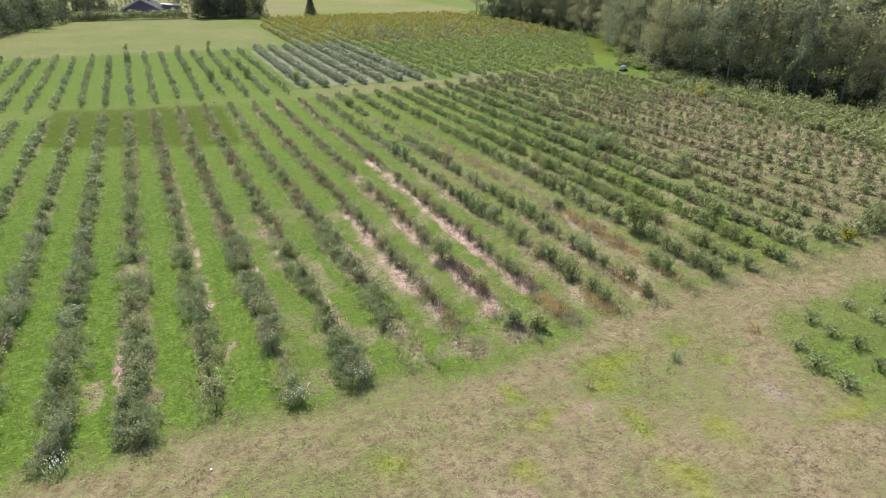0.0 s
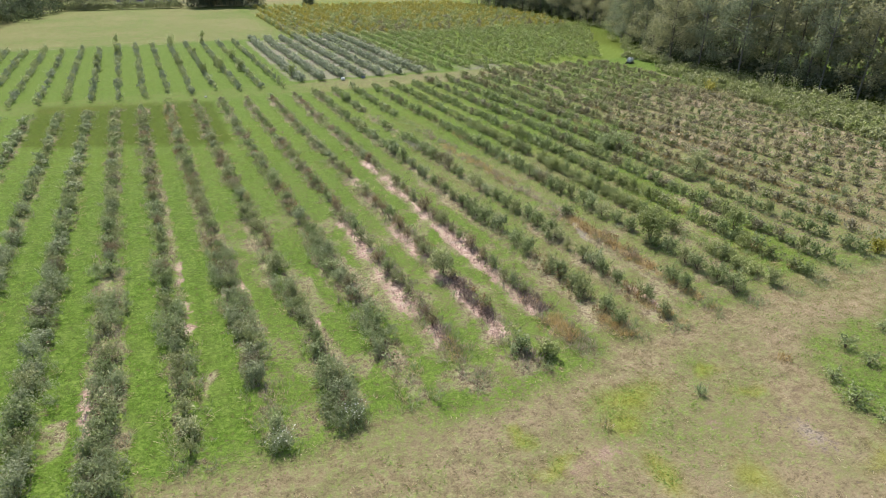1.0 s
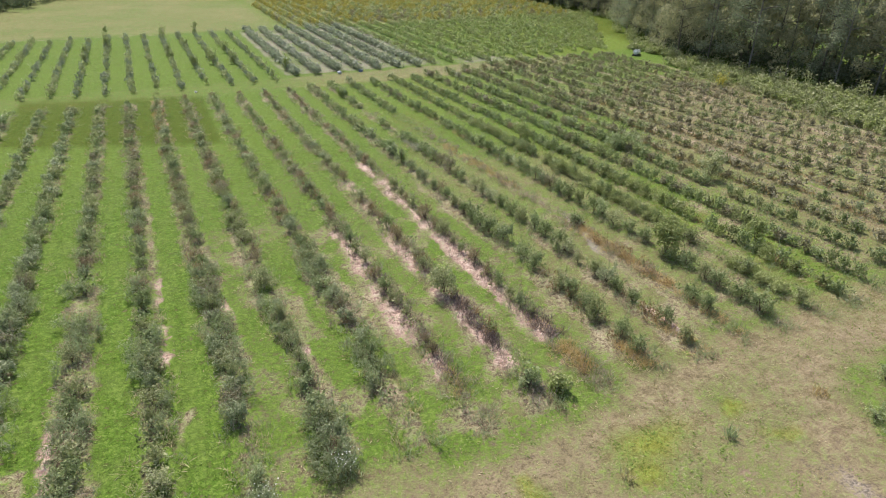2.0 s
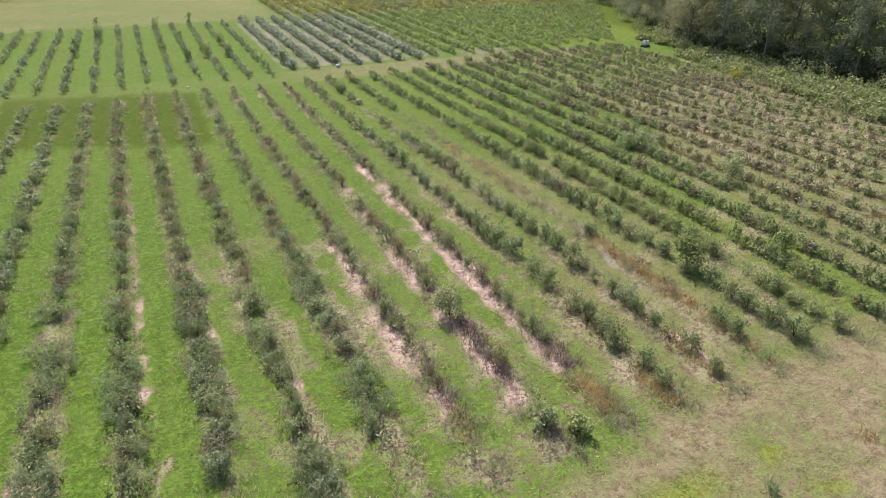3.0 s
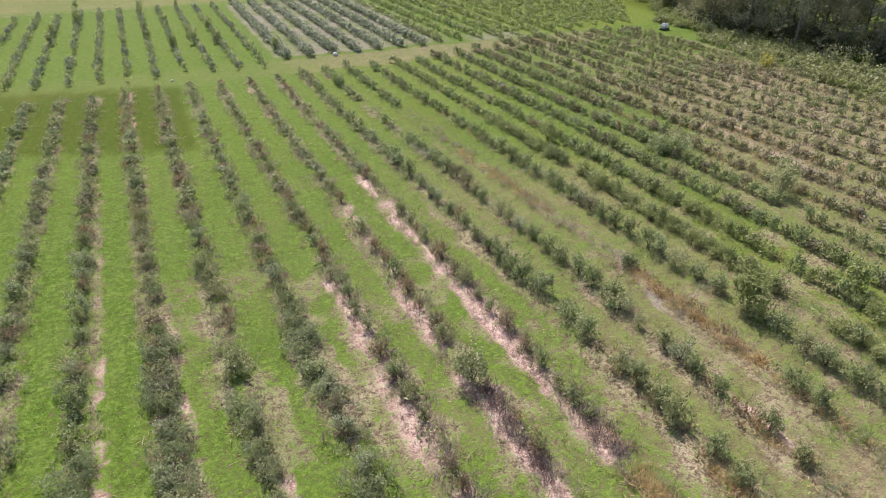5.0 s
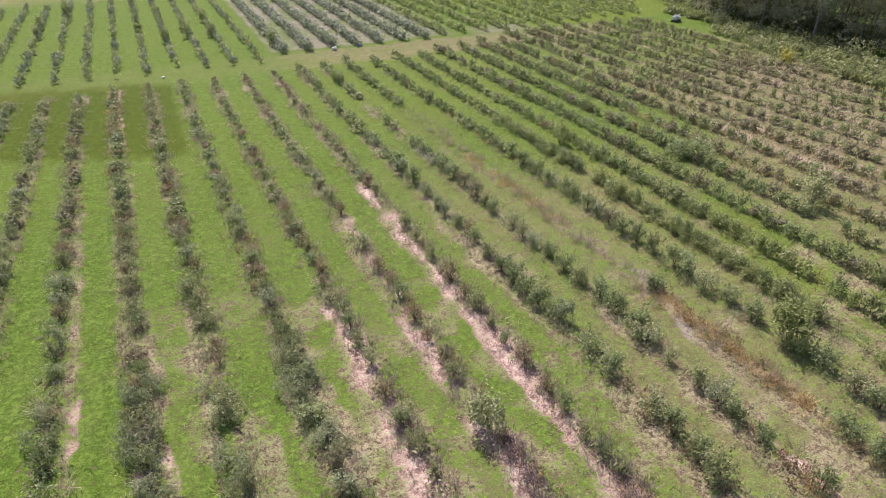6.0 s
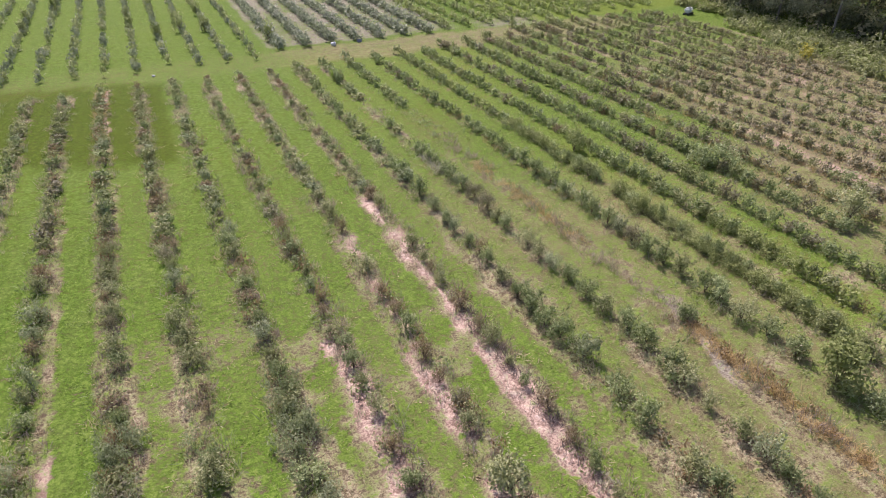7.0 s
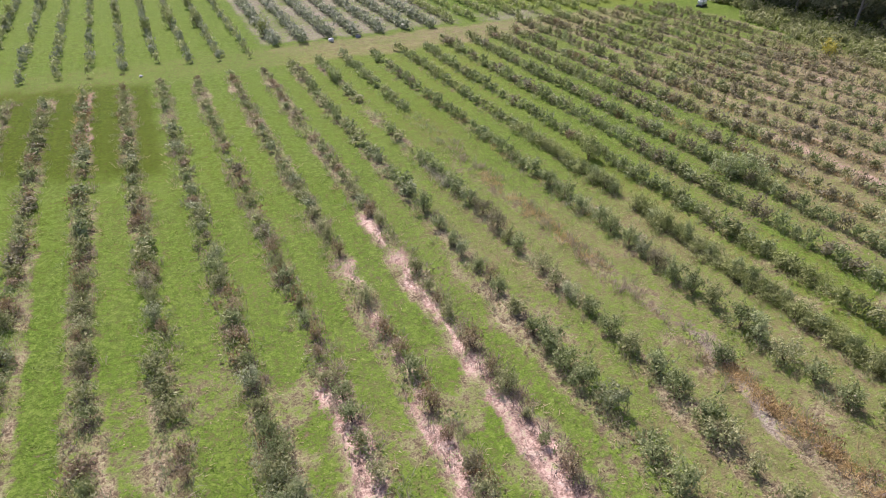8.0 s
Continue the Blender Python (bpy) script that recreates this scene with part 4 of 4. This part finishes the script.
shrub(25.1, 26.15, 1.95, 1.85, "lime", "large green shrub like a young tree", 601, 1900, 0.14, 22)
shrub(12.65, 27.2, 1.55, 1.35, "grey", "rounded grey-green shrub beside bare soil", 602, 1300, 0.11, 14)
shrub(30.8, 25.4, 1.5, 1.2, "lime", "upright light green shrub above its row", 603, 900)
shrub(35.8, 33.6, 1.9, 1.9, "grey", "tall loose grey-green shrub in a dry row", 604, 1300)
shrub(35.0, 40.9, 1.35, 2.0, "green", "broad dark green shrub in its row", 605, 1200)
shrub(34.2, 41.8, 1.1, 1.6, "green", "low dark green shrub in its row", 606, 900)
shrub(38.9, 20.4, 1.5, 2.2, "olive", "broad brownish olive shrub at the row end", 607, 1300)
shrub(35.7, 19.9, 0.85, 0.9, "yellow", "small yellow-green shrub at the row end", 608, 500)
shrub(28.5, 46.6, 1.6, 1.2, "lime", "upright light green shrub above its row", 609, 800)
shrub(2.25, 49.2, 1.25, 0.8, "green", "narrow dark green shrub in its row", 610, 600)
shrub(13.6, 19.3, 0.75, 0.9, "lime", "low light green shrub at the row end", 611, 500)
shrub(12.7, 19.9, 0.8, 0.9, "green", "low green shrub at the row end", 612, 500)
for i, (x, y, h, w, tone) in enumerate(((-3.1, 103.5, 2.2, 1.2, "lime"), (-3.2, 107.0, 3.2, 1.1, "lime"), (4.2, 108.5, 2.6, 1.2, "lime"), (4.3, 96.5, 1.5, 1.0, "olive"), (9.1, 113.0, 2.4, 1.0, "lime"),
                                        (9.1, 88.5, 1.8, 1.3, "lime"), (9.0, 92.5, 1.6, 1.1, "olive"), (11.5, 88.0, 1.6, 1.1, "olive"), (6.8, 87.0, 1.5, 1.0, "lime"), (16.8, 81.4, 1.9, 1.2, "lime"), (-5.5, 99.0, 1.7, 1.0, "lime"),
                                        (-5.4, 94.0, 1.3, 1.0, "olive"), (11.6, 96.5, 1.6, 1.0, "lime"), (6.9, 101.0, 1.6, 0.9, "lime"), (4.4, 92.0, 1.4, 0.9, "lime"), (59.2, 54.9, 1.5, 1.7, "yellow"))):
    shrub(x, y, h, w, tone, "tall " + {"olive": "olive", "lime": "light green", "green": "green", "yellow": "yellow flowering"}[tone] + " shrub standing above the far rows", 620 + i, 340, 0.18, 18, 0.1, 0.86)

# small bushes on the green plot beside the headland
for i, (x, y, s) in enumerate(((25.5, 14.7, 0.9), (28.3, 14.9, 0.8), (25.3, 13.6, 0.8), (28.4, 13.6, 0.9), (25.5, 12.5, 0.9), (22.5, 12.3, 1.1), (23.0, 13.5, 0.8), (22.5, 10.9, 1.0), (24.8, 11.1, 0.9), (30.6, 14.5, 0.9),
                               (31.0, 12.9, 0.9), (27.6, 12.2, 0.9))):
    m = Matrix.LocRotScale((x, y, height_at(x, y)), Euler((0, 0, i * 1.7)), None)
    if i == 0:
        little = blueberry_bush(700, "green", "young_blueberry_bush", "small dark green blueberry bush on a grassy plot", "young bushes on the grassy plot", 0.62, 0.85, 380, 0.10)
        little.matrix_basis = m
    else:
        copy_thing(little, m).scale = (1.25 * s, 1.25 * s, s * (0.9 + 0.03 * (i % 5)))

# ---- clumps of tall grass and flowers ----


def grass_clump(x, y, h, spread, n, kind, label, seed):
    me = make_mesh("grass_clump", *blades(seed, n, h, spread, 0.03, 0.22), [BLADE[kind]])
    ob = tagged(new("grass_clump", me), label, "grass")
    ob.location = (x, y, height_at(x, y))
    return ob


grass_clump(17.6, 14.9, 0.5, 0.18, 60, "weed", "dark tuft of rushes on the dry headland", 801)
grass_clump(19.1, 65.7, 1.35, 0.2, 90, "weed", "tall upright grass clump in its row", 802)
grass_clump(19.0, 66.4, 1.0, 0.2, 60, "grass", "tall green grass clump in its row", 803)
grass_clump(13.2, 14.9, 0.35, 0.2, 50, "straw", "pale dry grass clump on the headland", 804)
grass_clump(22.4, 15.2, 0.3, 0.3, 60, "tawny", "low brown grass clump on the headland", 805)


def flower_clump(x, y, n, seed, label):
    r = np.random.default_rng(seed)
    ob = tagged(new("flower_clump"), label, "flowers", "white flower clumps at row ends")
    ob.location = (x, y, height_at(x, y))
    part("leaf_tuft", blades(seed, 70, 0.5, 0.32, 0.03, 0.25), BLADE["weed"], ob)
    c = np.stack([r.normal(0.05, 0.22, n), r.normal(0, 0.2, n), r.uniform(0.35, 0.6, n)], -1)
    part("blossoms", leaves(c, np.tile([0.0, -0.5, 1.0], (n, 1)), 0.042, 1.0, r), BLADE["petal"], ob, "small white daisy heads")
    return ob


flower_clump(5.3, 18.9, 90, 811, "clump of white daisies with grey-green leaves")
flower_clump(2.75, 18.6, 45, 812, "small clump of white daisies at a row end")
flower_clump(-4.95, 18.25, 50, 813, "loose clump of white daisies in weeds")
pile = Pile()
r = np.random.default_rng(820)
yy = np.concatenate([r.uniform(46.8, 49.5, 50), r.uniform(38, 46, 25)])
xx = row_x(8, yy) + np.where(yy > 46.5, 0.0, 2 * STEP) + r.normal(0, 0.25, len(yy))
pile.spread(TUFT, xx, yy, r.uniform(0.8, 1.4, len(yy)), r.uniform(0.8, 1.9, len(yy)), 821)
pile.done("seed_heads", BLADE["fluff"], "whitish fluffy seed heads in a row", "weeds")

# ---- trees ----


def limbs(r, h, n, low, reach):
    """Limb lines from the trunk, and their tips."""
    out = []
    for i in range(n):
        z = h * r.uniform(low, 0.85)
        az, d = r.uniform(0, 2 * math.pi), reach * r.uniform(0.5, 1.0) * (1.15 - 0.6 * z / h)
        tip = np.array([math.cos(az) * d, math.sin(az) * d, z + r.uniform(0.3, 1.4)])
        out.append(([(0, 0, z), tip * np.array([0.5, 0.5, 0]) + np.array([0, 0, z + 0.35]), tip], tip))
    return out


def tree(seed, h, reach, tone, bark, label, leaf=0.165, count=6400, low=0.06, clusters=44):
    r = np.random.default_rng(seed)
    ob = tagged(new("tree"), label, "tree", "trees of the woodland edge")
    bend = r.normal(0, 0.25, 2)
    trunk = [(0, 0, -0.2), (bend[0] * 0.4, bend[1] * 0.4, h * 0.35), (bend[0], bend[1], h * 0.7), (bend[0] * 0.6, bend[1], h * 0.96)]
    part("trunk", tube(trunk, (0.11, 0.085, 0.05, 0.02), 7), bark, ob, "slender tree trunk")
    arms = limbs(r, h, 12, low + 0.08, reach)
    for a, _ in arms[:5]:
        part("limb", tube(a, (0.06, 0.045, 0.015), 4), bark, ob)
    tips = [t for _, t in arms]
    while len(tips) < clusters:
        z = h * (low + (1 - low) * r.random() ** 0.9)
        d, az = reach * math.sqrt(r.random()) * (1.1 - 0.7 * (z / h)), r.uniform(0, 2 * math.pi)
        tips.append(np.array([math.cos(az) * d, math.sin(az) * d, z]))
    tips = np.array(tips)
    rad = r.uniform(0.55, 1.25, len(tips))
    i = r.integers(0, len(tips), count)
    d = r.normal(0, 1, (count, 3))
    d /= np.linalg.norm(d, axis=1)[:, None]
    p = tips[i] + d * rad[i][:, None] * (r.random(count) ** 0.4)[:, None] * np.array([1, 1, 0.85])
    p[:, 2] = np.clip(p[:, 2], 0.5, None)
    part("crown", leaves(p, d, leaf, 0.62, r, 0.3), LEAF[tone], ob)
    return ob


KINDS = [
    (901, 12.5, 3.0, "wood", PALE_BARK, "tall birch with pale trunk and loose green crown", 0.165, 6400, 0.03),
    (902, 11.5, 3.3, "wood", BARK, "broad leafy tree at the woodland edge"),
    (903, 13.5, 2.9, "wood_dark", PALE_BARK, "tall dark green tree with pale slender trunk", 0.165, 6400, 0.04),
    (904, 10.5, 3.2, "wood", BARK, "olive green leafy tree at the woodland edge"),
    (905, 12.0, 3.1, "wood_dark", BARK, "dense dark green leafy tree"),
]
models = [tree(*k) for k in KINDS]
models += [tree(k[0] + 20, k[1], k[2] * 1.1, *k[3:6], 0.5, 1050, 0.04, 40) for k in KINDS[1:4]]
EDGE = [(77, 12), (71.5, 27), (70.3, 38), (69.6, 52), (69.0, 62), (67.5, 69.5), (73.0, 82), (77.5, 93), (87.0, 107), (91.0, 128), (91.0, 149), (88.5, 170)]


def along(points, gap, r):
    """Places every gap metres along a broken line."""
    out = []
    for (x0, y0), (x1, y1) in zip(points, points[1:]):
        n = max(1, round(math.hypot(x1 - x0, y1 - y0) / gap))
        for j in range(n):
            t = (j + r.uniform(-0.2, 0.2)) / n
            out.append((x0 + (x1 - x0) * t, y0 + (y1 - y0) * t))
    return out


rt = np.random.default_rng(950)
spots = []
for shift, gap in ((0.3, 3.2), (4.2, 3.2), (8.5, 3.8), (13.5, 4.4)):
    for x, y in along(EDGE, gap, rt):
        spots.append((x + shift + rt.normal(0, 0.5), y + rt.normal(0, 0.5), rt.uniform(0.85, 1.2), shift > 1))
for x0, x1, y0, y1, n in ((73, 96, 24, 34, 12), (80, 94, 36, 76, 14), (-50, -29, 140, 150, 10), (-44, -25.5, 152, 162, 11), (-40, -20, 164, 176, 12), (-34, -7, 186, 194, 14), (-30, 6, 207, 216, 13), (8, 13, 200, 206, 3), (13, 30, 179, 183, 13), (12, 30, 186, 194, 9)):
    for j in range(n):
        spots.append((x0 + (x1 - x0) * (j + 0.5) / n + rt.normal(0, 0.5), rt.uniform(y0, y1), rt.uniform(0.7, 1.0), True))
used = set()
for x, y, s, back in spots:
    i = int(rt.integers(5, 8)) if back else int(rt.integers(0, 5))
    m = pose(x, y, 0, 0, 0, rt.uniform(0, 360))
    if i not in used:
        used.add(i)
        ob = models[i]
        ob.matrix_basis = m
    else:
        ob = copy_thing(models[i], m)
    ob.scale = (s, s, s)

# thicket under the trees; its dark leaf colour stands in for shade
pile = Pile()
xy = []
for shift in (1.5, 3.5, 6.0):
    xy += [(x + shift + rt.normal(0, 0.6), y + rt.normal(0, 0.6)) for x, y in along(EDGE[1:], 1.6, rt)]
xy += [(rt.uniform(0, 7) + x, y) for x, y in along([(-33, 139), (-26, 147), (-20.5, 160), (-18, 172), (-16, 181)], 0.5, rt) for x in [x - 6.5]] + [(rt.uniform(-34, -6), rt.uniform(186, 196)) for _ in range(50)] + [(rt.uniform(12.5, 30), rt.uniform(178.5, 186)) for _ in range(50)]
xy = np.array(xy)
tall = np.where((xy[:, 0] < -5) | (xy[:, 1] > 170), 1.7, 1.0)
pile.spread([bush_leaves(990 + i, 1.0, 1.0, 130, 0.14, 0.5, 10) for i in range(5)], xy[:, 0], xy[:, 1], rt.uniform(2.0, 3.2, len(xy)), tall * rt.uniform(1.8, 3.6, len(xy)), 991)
pile.done("thicket", LEAF["shade"], "leafy thicket under the woodland trees, coloured dark for shade", "scrub")

# grey willow scrub at the foot of the wood
pile = Pile()
xy = np.array([(x - 1.8 + rt.normal(0, 0.7), y + rt.normal(0, 0.5)) for x, y in along(EDGE[1:], 1.5, rt)])
keep = rt.random(len(xy)) < 0.6
pile.spread([bush_leaves(960 + i, 1.0, 1.0, 150, 0.13, 0.5, 9) for i in range(5)], xy[keep, 0], xy[keep, 1], rt.uniform(1.2, 2.4, keep.sum()), rt.uniform(1.0, 2.4, keep.sum()), 961)
pile.done("willow_scrub", LEAF["grey"], "grey-green willow scrub at the foot of the wood", "scrub")
pile = Pile()
xy = np.array(along([(-16, 181), (11, 181.5)], 0.5, rt))
pile.spread([bush_leaves(970 + i, 1.0, 1.0, 130, 0.16, 0.5, 9) for i in range(5)], xy[:, 0], xy[:, 1], rt.uniform(2.0, 3.0, len(xy)), rt.uniform(1.4, 2.5, len(xy)), 971)
pile.done("hedge", LEAF["grey"], "uneven grey-green flowering hedge along the lawn", "hedge")


def conifer(x, y, h, w, seed):
    r = np.random.default_rng(seed)
    ob = tagged(new("conifer"), "dark lone spruce at the end of the far field", "tree")
    ob.location = (x, y, 0)
    part("trunk", tube([(0, 0, -0.2), (0, 0, h * 0.5), (0, 0, h * 0.98)], (0.14, 0.09, 0.02), 6), BARK, ob)
    n = 2600
    z = h * (0.05 + 0.93 * r.random(n) ** 1.2)
    ring = np.round(z / 0.45) * 0.45
    d = w * 0.5 * (1 - z / h) * r.uniform(0.4, 1.05, n)
    az = r.uniform(0, 2 * math.pi, n)
    p = np.stack([np.cos(az) * d, np.sin(az) * d, 0.3 * ring + 0.7 * z - 0.15 * d], -1)
    out = np.stack([np.cos(az), np.sin(az), np.full(n, 0.4)], -1)
    part("crown", leaves(p, out, 0.42, 0.45, r), LEAF["fir"], ob)


conifer(42.5, 179.5, 6.0, 4.2, 980)

# ---- house behind the hedge ----
SIDING = rough_mat("violet_siding", (0.17, 0.13, 0.22), (0.24, 0.19, 0.30), 2.0, 0.7, 0.1)
ROOFING = rough_mat("dark_shingles", (0.045, 0.04, 0.05), (0.085, 0.078, 0.09), 3.0, 0.98, 0.3)
TRIM = rough_mat("white_trim", (0.60, 0.60, 0.62), (0.78, 0.78, 0.79), 4.0, 0.6, 0.05)
GLASS = rough_mat("window_glass", (0.02, 0.025, 0.03), (0.05, 0.055, 0.06), 1.0, 0.1, 0.0)
BRICK = rough_mat("chimney_brick", (0.16, 0.09, 0.07), (0.28, 0.17, 0.13), 6.0, 0.9, 0.3)


def solid(name, pieces, material, parent, label=""):
    """Boxes (centre, size, turn about y) joined into one bevelled part."""
    bm = bmesh.new()
    for c, s, tilt in pieces:
        bmesh.ops.create_cube(bm, size=1, matrix=pose(*c, 0, tilt, 0) @ Matrix.Diagonal((*s, 1)))
    bmesh.ops.bevel(bm, geom=list(bm.edges), offset=0.02, segments=1, affect="EDGES")
    me = bpy.data.meshes.new(name)
    bm.to_mesh(me)
    bm.free()
    me.materials.append(material)
    ob = new(name, me)
    ob.parent = parent
    return tagged(ob, label) if label else ob


def house():
    ob = tagged(new("house"), "violet gabled house with white trim behind a hedge", "house")
    ob.matrix_basis = pose(0.2, 196, -1.0, 0, 0, -9)
    w, d, e, top = 9.6, 9.0, 2.4, 4.9
    v = [(-w / 2, 0, 0), (w / 2, 0, 0), (w / 2, 0, e), (0, 0, top), (-w / 2, 0, e)]
    verts = v + [(x, d, z) for x, _, z in v]
    me = bpy.data.meshes.new("wall")
    me.from_pydata(verts, [], [(0, 1, 2, 3, 4), (9, 8, 7, 6, 5), (0, 5, 6, 1), (1, 6, 7, 2), (0, 4, 9, 5)])
    me.materials.append(SIDING)
    wall = new("wall", me)
    wall.parent = ob
    pitch = math.degrees(math.atan2(top - e, w / 2))
    run = math.hypot(top - e, w / 2) + 0.55
    for side in (-1, 1):
        cx, cz = side * (run / 2 - 0.02) * math.cos(radians(pitch)), top + 0.10 - run / 2 * math.sin(radians(pitch))
        solid("roof", [((cx, d / 2, cz), (run, d + 0.9, 0.16), side * pitch)], ROOFING, ob, "dark shingle roof slope")
        solid("fascia", [((cx, -0.50, cz), (run + 0.05, 0.10, 0.42), side * pitch)], TRIM, ob, "white gable trim")
        solid("fascia", [((cx, d + 0.50, cz), (run + 0.05, 0.10, 0.42), side * pitch)], TRIM, ob, "white gable trim")
    solid("chimney", [((1.6, 4.5, 5.4), (0.7, 0.7, 2.0), 0)], BRICK, ob, "brick chimney")
    for x in (-2.4, 2.4):
        frame_ob = solid("window", [((x, -0.03, 1.6), (1.5, 0.10, 1.3), 0)], TRIM, ob, "white-framed window")
        solid("pane", [((x, -0.09, 1.6), (1.25, 0.04, 1.05), 0)], GLASS, frame_ob)
    annex = tagged(new("shed"), "low outbuilding with pale flat roof beside the house", "shed")
    annex.matrix_basis = pose(7.6, 198, -0.5, 0, 0, -8)
    solid("wall", [((0, 2, 1.3), (4.4, 4.0, 2.6), 0)], SIDING, annex)
    solid("roof", [((0, 1.9, 2.75), (5.0, 4.6, 0.24), 4)], TRIM, annex, "pale sheet roof")
    solid("door", [((0.6, -0.03, 1.05), (0.95, 0.08, 2.05), 0)], TRIM, annex, "white door")


house()

# ---- small things by the alleys ----
TANK = rough_mat("grey_plastic", (0.50, 0.52, 0.53), (0.64, 0.66, 0.67), 3.0, 0.5, 0.05)
DARK = rough_mat("dark_frame", (0.03, 0.03, 0.032), (0.07, 0.07, 0.07), 5.0, 0.6, 0.1)
BLUE = rough_mat("blue_plastic", (0.16, 0.17, 0.24), (0.24, 0.25, 0.33), 5.0, 0.5, 0.05)


def water_tank(x, y):
    ob = tagged(new("water_tank"), "pale grey plastic water tank on a dark skid", "tank")
    ob.matrix_basis = pose(x, y, height_at(x, y), 0, 0, 20) @ Matrix.Scale(0.85, 4)
    solid("skid", [((0, -0.32, 0.14), (1.6, 0.14, 0.28), 0), ((0, 0.32, 0.14), (1.6, 0.14, 0.28), 0), ((-0.6, 0, 0.2), (0.12, 0.7, 0.12), 0), ((0.6, 0, 0.2), (0.12, 0.7, 0.12), 0)], DARK, ob, "dark steel skid")
    bm = bmesh.new()
    bmesh.ops.create_cube(bm, size=1, matrix=pose(0, 0, 0.6) @ Matrix.Diagonal((1.25, 0.9, 0.66, 1)))
    bmesh.ops.bevel(bm, geom=list(bm.edges), offset=0.2, segments=4, affect="EDGES")
    me = bpy.data.meshes.new("vessel")
    bm.to_mesh(me)
    bm.free()
    me.materials.append(TANK)
    new("vessel", me).parent = ob
    part("cap", tube([(0, 0, 0.9), (0, 0, 1.0), (0, 0, 1.001)], (0.16, 0.16, 0.001), 12), DARK, ob, "dark screw cap")


water_tank(63.7, 73.9)


def bucket(x, y):
    ob = tagged(new("bucket"), "white plastic bucket lying by the pale rows", "bucket")
    ob.matrix_basis = pose(x, y, height_at(x, y) + 0.17, 84, 0, 40)
    part("body", tube([(0, 0, -0.2), (0, 0, -0.199), (0, 0, 0.2), (0, 0, 0.21), (0, 0, -0.15)], (0.001, 0.15, 0.19, 0.17, 0.13), 14), TRIM, ob)
    part("rim", tube([(0, 0, 0.17), (0, 0, 0.19), (0, 0, 0.205)], (0.19, 0.205, 0.192), 14), TRIM, ob)


bucket(22.0, 77.0)


def crate(x, y):
    ob = tagged(new("crate"), "blue plastic crate at a row end", "crate")
    ob.matrix_basis = pose(x, y, height_at(x, y), 0, 0, 25) @ Matrix.Scale(0.75, 4)
    solid("base", [((0, 0, 0.03), (0.55, 0.38, 0.05), 0)], BLUE, ob)
    for c, s in (((0, 0.18, 0.17), (0.55, 0.03, 0.27)), ((0, -0.18, 0.17), (0.55, 0.03, 0.27)), ((0.26, 0, 0.17), (0.03, 0.33, 0.27)), ((-0.26, 0, 0.17), (0.03, 0.33, 0.27))):
        solid("side", [(c, s, 0)], BLUE, ob)


crate(24.7, 77.3)


def stone(x, y, size, seed, label):
    """A rounded, uneven field stone."""
    r = np.random.default_rng(seed)
    bm = bmesh.new()
    bmesh.ops.create_icosphere(bm, subdivisions=2, radius=size * 0.5)
    for v in bm.verts:
        v.co *= 1 + 0.18 * r.normal() * 0.6
        v.co.z *= 0.62
    me = bpy.data.meshes.new("stone")
    bm.to_mesh(me)
    bm.free()
    me.materials.append(STONE)
    ob = tagged(new("stone", me), label, "stone")
    ob.location = (x, y, height_at(x, y) + size * 0.22)


STONE = rough_mat("pale_stone", (0.50, 0.48, 0.42), (0.75, 0.73, 0.68), 8.0, 0.85, 0.3)
stone(5.7, 73.4, 0.3, 1201, "pale stone lying in the mown cross alley")
stone(-0.47, 16.4, 0.1, 1202, "small pale stone on the dry headland")
